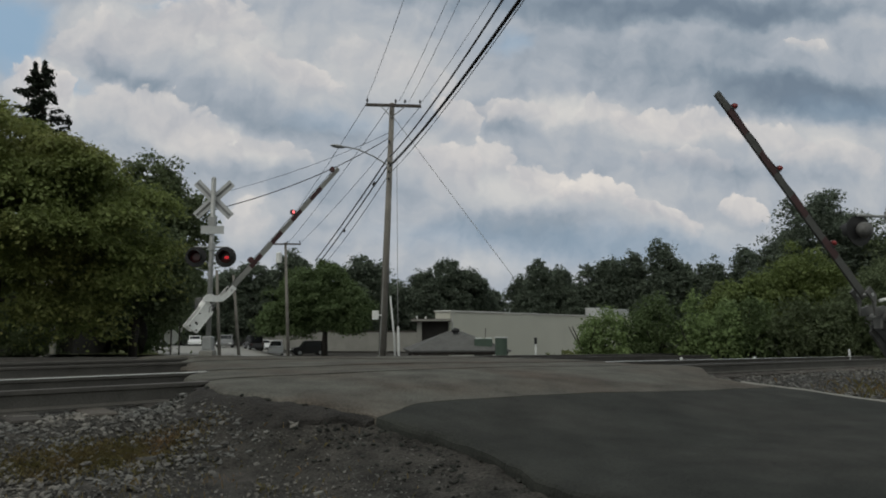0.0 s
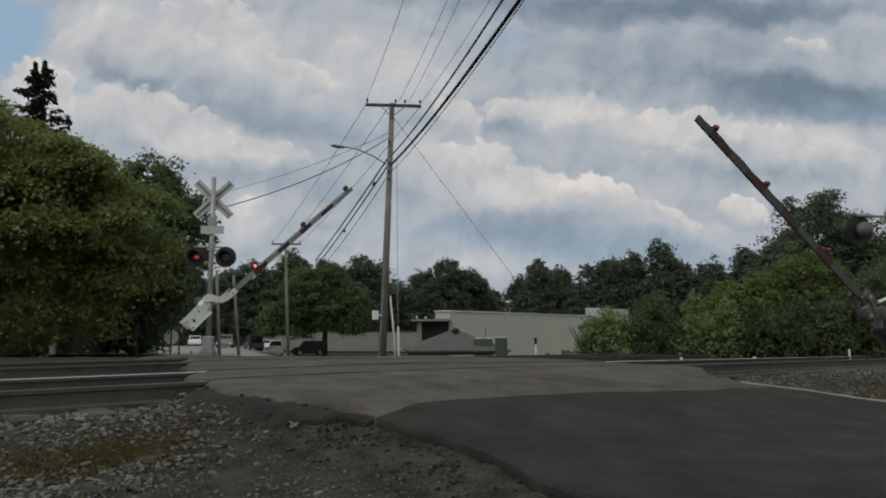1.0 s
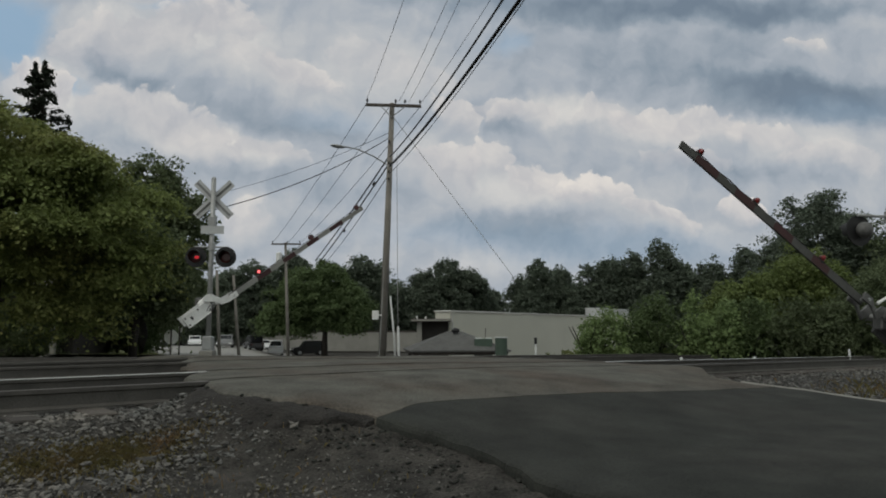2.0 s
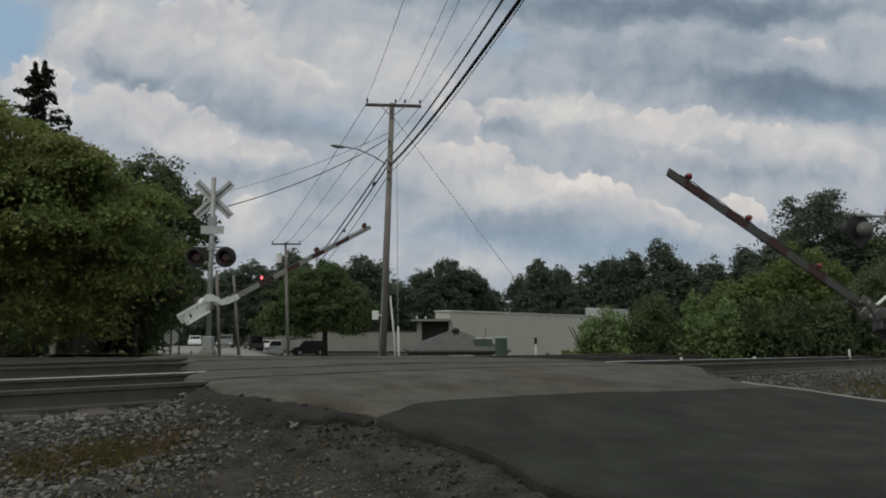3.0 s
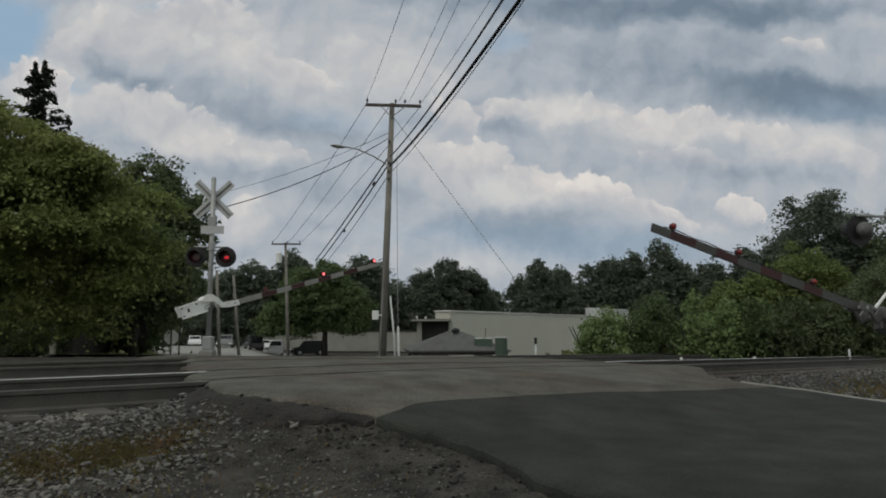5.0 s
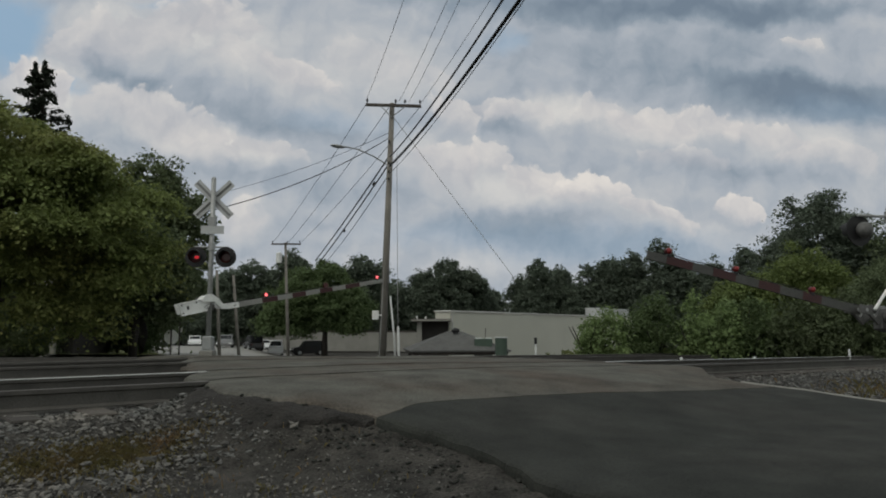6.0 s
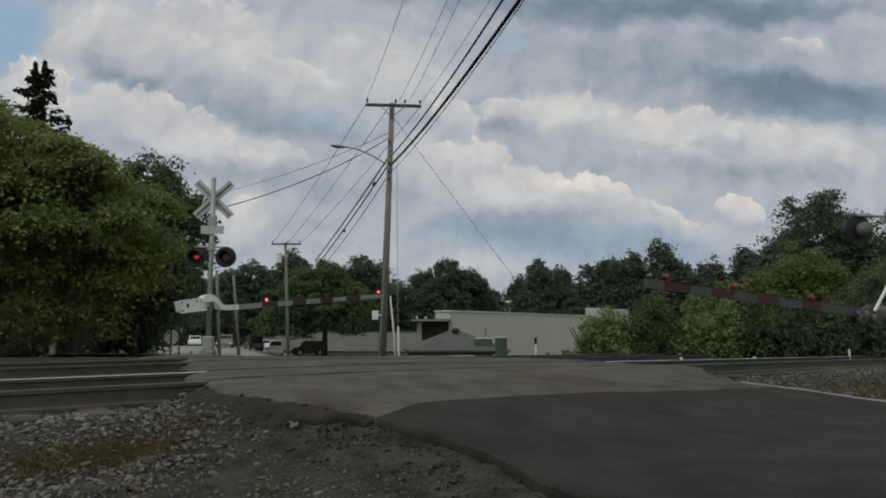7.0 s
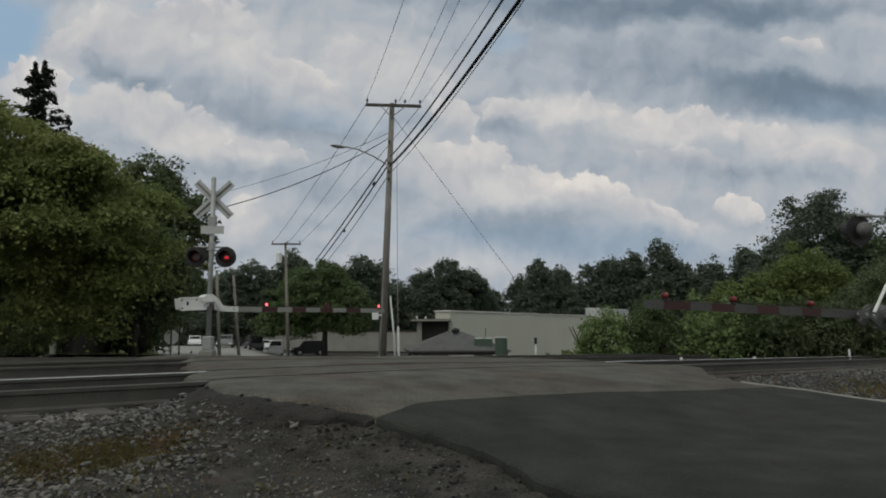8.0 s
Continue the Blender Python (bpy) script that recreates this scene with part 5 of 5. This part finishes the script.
def car(x, y, z, rz, paint, tall, label, scale=1.0):
    """A parked car in profile along x: body, greenhouse with windows, wheels, lamps."""
    c = thing("car", x, y, z, label, "car", rz, "parked cars")
    L, W, H = 4.4 * scale, 1.78 * scale, (1.45 if not tall else 1.85) * scale
    belt = 0.60 * H
    bm = B()
    prism(bm, [(-L / 2, 0.32), (-L / 2 + 0.05, belt - 0.12), (-L * 0.34, belt), (L * 0.26, belt), (L / 2 - 0.08, belt - 0.18), (L / 2, 0.4), (L / 2 - 0.1, 0.24), (-L / 2 + 0.1, 0.24)], -W / 2, W / 2)
    bmesh.ops.bevel(bm, geom=list(bm.edges), offset=0.06, segments=2, affect="EDGES")
    part("body", bm, paint, c, smooth=False)
    back = -L * (0.46 if tall else 0.36)
    bm = B()
    prism(bm, [(back, belt - 0.03), (back + 0.22, H - 0.04), (back + 0.5, H), (L * 0.06, H), (L * 0.10, H - 0.05), (L * 0.26, belt - 0.03)], -W * 0.43, W * 0.43)
    bmesh.ops.bevel(bm, geom=list(bm.edges), offset=0.05, segments=2, affect="EDGES")
    part("cabin", bm, paint, c)
    for s in (-1, 1):
        bm = B()
        prism(bm, [(back + 0.32, belt + 0.06), (back + 0.42, H - 0.14), (L * 0.05, H - 0.14), (L * 0.19, belt + 0.06)], s * W * 0.43 - 0.004, s * W * 0.43 + 0.004)
        part("side_window", bm, DARK_GLASS, c, "dark tinted glass")
        for xx in (-L * 0.3, L * 0.3):
            bm = B()
            tube(bm, (xx, s * (W / 2 - 0.2), 0.33), (xx, s * (W / 2 + 0.01), 0.33), 0.33, n=20)
            wheel = part("wheel", bm, TYRE, c, "black tyre")
            bm = B()
            tube(bm, (xx, s * (W / 2 + 0.005), 0.33), (xx, s * (W / 2 + 0.02), 0.33), 0.2, n=16)
            part("rim", bm, SIGN_BACK, wheel, "grey rim")
        bm = B()
        box(bm, L / 2 - 0.06, s * W * 0.36, belt - 0.3, 0.08, 0.32, 0.14, 0.02)
        part("headlight", bm, WHITE_METAL, c, "clear headlight")
        bm = B()
        box(bm, -L / 2 + 0.03, s * W * 0.40, belt - 0.25, 0.06, 0.2, 0.2, 0.02)
        part("tail_light", bm, ARM_RED, c, "red tail light")
    for xx, sl in ((back + 0.09, 1), (L * 0.185, -1)):
        bm = B()
        m = pose(xx + 0.01 * sl, 0, (belt + H) / 2 - 0.02, 0, (24 if sl > 0 else -40) if not tall else (20 if sl > 0 else -38), 0)
        box(bm, 0, 0, 0, 0.03, W * 0.74, (H - belt) * (0.80 if sl > 0 else 0.95), 0.0)
        bmesh.ops.transform(bm, matrix=m, verts=bm.verts)
        part("windscreen", bm, DARK_GLASS, c, "dark glass")
    return c


car(-19.1, 72, ground_z(-19.1, 72) + 0.02, 118, CAR_DARK, True, "black sport utility vehicle parked on the lot", 0.78)
car(-17.15, 73.4, ground_z(-17.15, 73.4) + 0.02, 283, CAR_WHITE, True, "white van-like car parked facing the tracks", 0.82)
car(-20.7, 68, ground_z(-20.7, 68) + 0.02, 284, CAR_SILVER, False, "silver car parked beside the street, nose towards the tracks", 0.85)
car(-31.6, 91, ground_z(-31.6, 91) + 0.02, 289, CAR_WHITE, False, "pale car standing on the street beyond the gate", 0.9)
car(-23.3, 95, ground_z(-23.3, 95) + 0.02, 284, CAR_WHITE, False, "white car parked behind the black one", 0.9)
car(-15.4, 82, ground_z(-15.4, 82) + 0.02, 205, CAR_DARK, True, "dark pickup-like car in the shade of the tree", 0.9)


def street_sign(x, y, z, zc, r, label, sides=8):
    s = thing("stop_sign", x, y, z, label, "sign", group="signs beside the street")
    bm = B()
    bmesh.ops.create_cone(bm, cap_ends=True, segments=sides, radius1=r, radius2=r, depth=0.008, matrix=pose(0, 0, zc - z, 90, 0, 0) @ pose(0, 0, 0, 0, 0, 22.5))
    part("panel", bm, WHITE_METAL, s, "bare pale metal back of a sign panel")
    bm = B()
    box(bm, 0, -0.035, (zc - z) / 2 + 0.2, 0.06, 0.05, zc - z + 0.4, 0.008)
    part("post", bm, DARK_WOOD, s, "dark steel post")
    return s


street_sign(-12.93, 34, -1.9, 0.05, 0.36, "bare metal back of an octagonal street sign on a dark post")
street_sign(-15.95, 40, -2.1, 0.22, 0.28, "second pale sign back standing beside the street")
street_sign(-12.75, 34.6, -1.9, 0.42, 0.18, "small pale sign plate above the octagonal one", 4)


def house():
    """A house half hidden under the trees."""
    h = thing("house", -20.0, 30.5, -0.78, "shaded house with porch columns and pale eaves behind trees", "house", 8)
    bm = B()
    box(bm, 0, 2.5, 1.6, 8.0, 5.0, 3.2, 0.02)
    part("wall", bm, DARK_WALL, h)
    bm = B()
    prism(bm, [(-4.6, 3.1), (4.6, 3.1), (4.6, 3.25), (0, 5.4), (-4.6, 3.25)], -2.4, 5.4)
    part("roof", bm, SHINGLE, h)
    bm = B()
    box(bm, 0, -2.36, 3.1, 9.0, 0.12, 0.24, 0.01)
    part("gutter", bm, WHITE_TRIM, h, "white gutter board")
    for x in (-3.2, 3.9):
        bm = B()
        box(bm, x, -2.0, 1.5, 0.2, 0.2, 3.0, 0.015)
        col = part("column", bm, GREY_WALL, h, "grey-white porch column")
        bm = B()
        box(bm, x, -2.0, 0.1, 0.32, 0.32, 0.2, 0.01)
        part("plinth", bm, GREY_WALL, col)
    bm = B()
    box(bm, 0, -1.2, 0.0, 8.4, 2.6, 0.3, 0.02)
    part("porch_floor", bm, CONCRETE, h)
    for x in (-1.8, 1.6):
        bm = B()
        box(bm, x, -0.03, 1.7, 1.1, 0.08, 1.3, 0.01)
        w = part("window", bm, WHITE_TRIM, h, "white window frame")
        for dx in (-0.26, 0.26):
            bm = B()
            box(bm, x + dx, -0.075, 1.7, 0.44, 0.01, 1.1)
            part("pane", bm, DARK_GLASS, w)


house()


def patch(name, left, right, y0, y1, lift, material, label, category, nx=12, ny=16):
    """A thin spread of surface that follows the ground, between two edges that may slant."""
    verts = []
    for j in range(ny + 1):
        y = y0 + (y1 - y0) * j / ny
        for i in range(nx + 1):
            x = left(y) + (right(y) - left(y)) * i / nx
            edge = 0.4 * noise.noise((x * 0.8, y * 0.8, 2)) * (i in (0, nx))
            verts.append((x + edge, y, ground_z(x + edge, y) + lift))
    n = nx + 1
    faces = [(j * n + i, j * n + i + 1, (j + 1) * n + i + 1, (j + 1) * n + i) for j in range(ny) for i in range(nx)]
    return tagged(new(name, mesh_of(name, verts, faces, material)), label, category, kind="structure")


def kerb_x(y):
    return -11.6 - 0.44 * (y - 30)


patch("pavement", kerb_x, lambda y: -7.0 - 0.20 * (y - 30), 26, 93, 0.05, LOT, "pale worn paving of the street and parking lot", "pavement")
patch("lawn", lambda y: kerb_x(y) - 5, lambda y: kerb_x(y) - 0.1, 24, 60, 0.10, GRASS_GREEN, "patch of pale dry lawn beside the street", "lawn")
patch("lawn", lambda y: -60, lambda y: kerb_x(y) - 5.1, 16, 70, 0.06, GRASS_GREEN, "shaded grass under the trees", "lawn")


# ---- ballast, litter stones, weeds ----
def stone_mesh(seed, flat=0.6):
    rng = np.random.default_rng(seed)
    bm = B()
    bmesh.ops.create_icosphere(bm, subdivisions=1, radius=1.0)
    for v in bm.verts:
        v.co *= rng.uniform(0.65, 1.15)
        v.co.z *= flat
    bmesh.ops.recalc_face_normals(bm, faces=bm.faces)
    me = bpy.data.meshes.new("stone")
    bm.to_mesh(me)
    bm.free()
    me.materials.append(BALLAST_ONE)
    return me


def scatter(name, rng, n, u0, u1, v0, v1, smin, smax, material, label, keep, power=1.6):
    """Crushed stone laid over a stretch of the plan, as one spread."""
    base = stone_mesh(5)
    bv = np.array([v.co for v in base.vertices])
    bf = np.array([list(p.vertices) for p in base.polygons])
    spots = [(u, v) for u, v in zip(rng.uniform(u0, u1, n), rng.uniform(v0, v1, n)) if keep(u, v)]
    k = len(spots)
    at = np.array([(*plan(u, v), ground_z(*plan(u, v))) for u, v in spots])
    s = smin + (smax - smin) * rng.uniform(size=(k, 1)) ** power
    at[:, 2:] += s * 0.28
    pts = bv[None] * (1 + 0.25 * rng.normal(size=(k, len(bv), 3))) * (s * np.stack([np.ones(k), rng.uniform(0.6, 1, k), rng.uniform(0.6, 1, k)], 1))[:, None]
    for a, b, turn in ((1, 2, 0.6), (0, 2, 0.6), (0, 1, 3.14)):
        w = rng.uniform(-turn, turn, (k, 1))
        pa, pb = pts[:, :, a].copy(), pts[:, :, b].copy()
        pts[:, :, a], pts[:, :, b] = pa * np.cos(w) - pb * np.sin(w), pa * np.sin(w) + pb * np.cos(w)
    vs = [(pts + at[:, None]).reshape(-1, 3)]
    fs = [(bf[None] + np.arange(k)[:, None, None] * len(bv)).reshape(-1, 3)]
    ob = new(name, crown_mesh(name, np.concatenate(vs), np.concatenate(fs), material))
    return tagged(ob, label, "ballast", kind="stuff")


rng_b = np.random.default_rng(77)


def off_paving(u, v):
    return u < road_left(min(v, 6.4)) - 0.05 - 0.25 * max(0.0, 6.2 - v) * rng_b.uniform() or u > road_right(v) + 0.2


def in_beds(u, v):
    return off_paving(u, v) and abs(v - 6.60) > 0.09 and abs(v - 8.04) > 0.08


scatter("ballast", rng_b, 19000, -6.5, 3.2, 4.7, 6.55, 0.010, 0.034, BALLAST, "grey crushed stone ballast heaped along the near rail", lambda u, v: in_beds(u, v) and u < 2.35 + 0.2 * rng_b.normal() and v > 4.85 + 0.28 * rng_b.normal() + 0.06 * max(0, u))
scatter("ballast", rng_b, 4200, -9, 2.6, 6.6, 11.4, 0.02, 0.05, BALLAST, "grey ballast stone between the tracks", in_beds)
scatter("ballast", rng_b, 6500, 9.2, 21, 3.2, 6.6, 0.015, 0.045, BALLAST, "grey ballast stone bank along the tracks beyond the kerb", in_beds)
scatter("ballast", rng_b, 2500, 10.5, 24, 6.7, 14, 0.02, 0.05, BALLAST, "grey ballast stone around the far rails", in_beds)
scatter("gravel", rng_b, 15000, -3.5, 3.4, 2.1, 5.4, 0.004, 0.018, BALLAST, "small loose gravel scattered over the dark dirt", off_paving, 2.6)


scatter("asphalt_crumbs", rng_b, 6000, 1.6, 3.5, 1.8, 6.4, 0.006, 0.030, ASPHALT_NEW, "dark crumbled asphalt along the broken road edge", lambda u, v: abs(u - road_left(v) + 0.15) < 0.28 * abs(rng_b.normal()), 2.2)


def loose_stones():
    """The stones that lie apart, each on its own."""
    heap = thing("stone_bank", 0, 0, 0, "larger pale stones lying on the ballast bank", "stones", kind="structure")
    meshes = [stone_mesh(200 + k, 0.45 + 0.05 * (k % 5)) for k in range(9)]
    rng = np.random.default_rng(9)
    for k in range(290):
        u, v = rng.uniform(-5.0, 2.4), 5.0 + 1.2 * rng.beta(1.4, 1.6) - (0.9 * rng.uniform() if k % 3 == 0 else 0)
        if not off_paving(u, v) or v > 6.35:
            continue
        x, y = plan(u, v)
        s = rng.uniform(0.018, 0.034) if k % 9 else rng.uniform(0.034, 0.052)
        ob = new("stone", meshes[k % 9])
        ob.parent = heap
        ob.matrix_basis = pose(x, y, ground_z(x, y) + s * 0.35, rng.uniform(-25, 25), rng.uniform(-25, 25), rng.uniform(0, 360)) @ Matrix.Diagonal((s, s * rng.uniform(0.6, 1.0), s * rng.uniform(0.6, 1.0), 1))


loose_stones()


def broken_slab(x, y, rz, sx, sy, sz, material, name, label, tilt=0.0):
    rng = np.random.default_rng(int(abs(x * 131 + y * 17)) + 3)
    bm = B()
    n = 8
    out = [(sx / 2 * math.cos(a) * rng.uniform(0.75, 1.15), sy / 2 * math.sin(a) * rng.uniform(0.75, 1.15)) for a in np.linspace(0, math.tau, n, endpoint=False)]
    lo = [bm.verts.new((a, b, 0)) for a, b in out]
    hi = [bm.verts.new((a * 0.93, b * 0.93, sz * rng.uniform(0.8, 1.15))) for a, b in out]
    bm.faces.new(lo[::-1])
    bm.faces.new(hi)
    for k in range(n):
        bm.faces.new((lo[k], lo[(k + 1) % n], hi[(k + 1) % n], hi[k]))
    ob = part(name, bm, material)
    ob.matrix_basis = pose(x, y, ground_z(x, y) - 0.01, tilt, 0, rz)
    tagged(ob, label, "debris", "debris on the ground")


broken_slab(-3.25, 5.55, 12, 0.30, 0.10, 0.045, CONCRETE, "broken_board", "pale flat piece of broken board on gravel")
broken_slab(-1.30, 6.10, 30, 0.13, 0.13, 0.02, CONCRETE, "flat_stone", "flat pale stone slab lying on the dirt")
broken_slab(-1.72, 6.75, -30, 0.26, 0.14, 0.05, CONCRETE, "broken_slab", "pale broken slab at the edge of ballast", 8)
broken_slab(-1.05, 6.72, 10, 0.30, 0.12, 0.04, BALLAST_ONE, "broken_asphalt", "broken grey asphalt chunks beside the paving")
broken_slab(-0.72, 6.72, 20, 0.22, 0.14, 0.06, CONCRETE, "broken_asphalt", "pale lump at the broken paving edge")
broken_slab(-0.75, 4.42, 60, 0.10, 0.04, 0.02, CONCRETE, "flat_stone", "small pale chip of stone on the dirt")
broken_slab(-2.10, 5.15, 10, 0.16, 0.09, 0.04, BALLAST_ONE, "flat_stone", "grey flat stone at foot of the ballast")


def grass_patch(name, rng, n, u0, u1, v0, v1, h, material, label, keep=lambda u, v: True):
    """Blades of grass and weed, bent and leaning."""
    vs, fs = [], []
    for k in range(n):
        u, v = rng.normal((u0 + u1) / 2, (u1 - u0) / 4), rng.normal((v0 + v1) / 2, (v1 - v0) / 4)
        if not keep(u, v):
            continue
        x, y = plan(u, v)
        z = ground_z(x, y)
        a, lean, hh, w = rng.uniform(0, 6.28), rng.uniform(0.2, 1.0), h * rng.uniform(0.4, 1.2), 0.0035
        dx, dy = math.cos(a), math.sin(a)
        m = len(vs)
        vs += [(x - dy * w, y + dx * w, z), (x + dy * w, y - dx * w, z), (x + dx * lean * hh * 0.4 + dy * w, y + dy * lean * hh * 0.4 - dx * w, z + hh * 0.65), (x + dx * lean * hh, y + dy * lean * hh, z + hh * (1 - 0.3 * lean))]
        fs += [(m, m + 1, m + 2), (m, m + 2, m + 3)]
    me = bpy.data.meshes.new(name)
    me.from_pydata(vs, [], fs)
    me.materials.append(material)
    return tagged(new(name, me), label, "grass", kind="stuff")


rng_g = np.random.default_rng(3)
grass_patch("dry_grass", rng_g, 5200, 0.75, 2.1, 5.2, 5.58, 0.038, GRASS, "low dry brown and green weeds on gravel")
grass_patch("dry_grass", rng_g, 700, -1.5, 3.5, 3.2, 5.6, 0.05, GRASS, "sparse weeds in the dirt", off_paving)
grass_patch("dry_grass", rng_g, 500, 9.6, 17, 3.0, 5.0, 0.14, GRASS, "dry weeds growing beyond the kerb", lambda u, v: u > 9.6)
grass_patch("weeds", rng_g, 2600, 17, 30, 14.0, 17.5, 0.35, GRASS_W, "tall weeds along the far side of the tracks", lambda u, v: v > 13.7 and u > 19.5)


def track_markers():
    for x, y in ((5.95, 17.9), (8.3, 19.1)):
        t = thing("switch_marker", x, y, ground_z(x, y) + 0.0, "small white marker beside the rails", "marker", group="track markers")
        bm = B()
        tube(bm, (0, 0, 0), (0, 0, 0.12), 0.07, 0.05, 10)
        part("base", bm, WHITE_METAL, t)
        bm = B()
        box(bm, 0, 0, 0.15, 0.06, 0.06, 0.08, 0.01)
        part("cap", bm, WHITE_METAL, t)


track_markers()


# ---- what moves ----
LEFT_ANGLES = [(0, 48.33), (0.5, 44.48), (1, 40.85), (1.5, 37.32), (3, 27.35), (3.5, 24.25), (4, 21.22), (4.5, 18.30), (6, 9.95), (6.5, 7.50), (7, 5.12), (7.5, 2.9), (8, 0.49)]
RIGHT_ANGLES = [(0, 46.33), (0.5, 42.73), (1, 39.11), (1.5, 35.68), (3, 26.21), (3.5, 23.36), (4, 20.6), (4.5, 17.82), (6, 10.2), (6.5, 7.54), (7, 5.14), (7.5, 3.21), (8, 1.6)]


def motions():
    # the two arms come down
    for (arm, pz, az), rows in zip(ARMS, (LEFT_ANGLES, RIGHT_ANGLES)):
        walk(arm, [(t, pose(*pz, 0, 0, az) @ pose(0, 0, 0, 0, -g, 0)) for t, g in rows])
    # the flasher blades uncover one lamp of each pair in turn
    arm_swaps = (0.37, 1.05, 1.65, 2.28, 2.92, 3.55, 4.13, 4.78, 5.43, 6.10, 6.67, 7.35, 7.95)
    mast_swaps = (0.49, 1.13, 1.76, 2.38, 3.00, 3.60, 4.28, 4.90, 5.52, 6.14, 6.75, 7.42)
    for blade, shut, opened, phase in FLASH:
        if phase == "tip":
            walk(blade, [(0.0, shut), (4.1, shut), (5.2, opened), (8.0, opened)])
            continue
        lit = phase in ("R", "lampR")
        rows = [(0.0, opened if lit else shut)]
        for s in mast_swaps if "lamp" in phase else arm_swaps:
            # the lamp that goes out fades a moment before the other lights
            early, late = (s - 0.09, s - 0.03) if lit else (s + 0.02, s + 0.08)
            rows += [(early, opened if lit else shut), (late, shut if lit else opened)]
            lit = not lit
        rows.append((8.0, opened if lit else shut))
        walk(blade, rows)
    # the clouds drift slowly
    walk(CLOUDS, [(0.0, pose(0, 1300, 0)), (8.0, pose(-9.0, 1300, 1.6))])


motions()
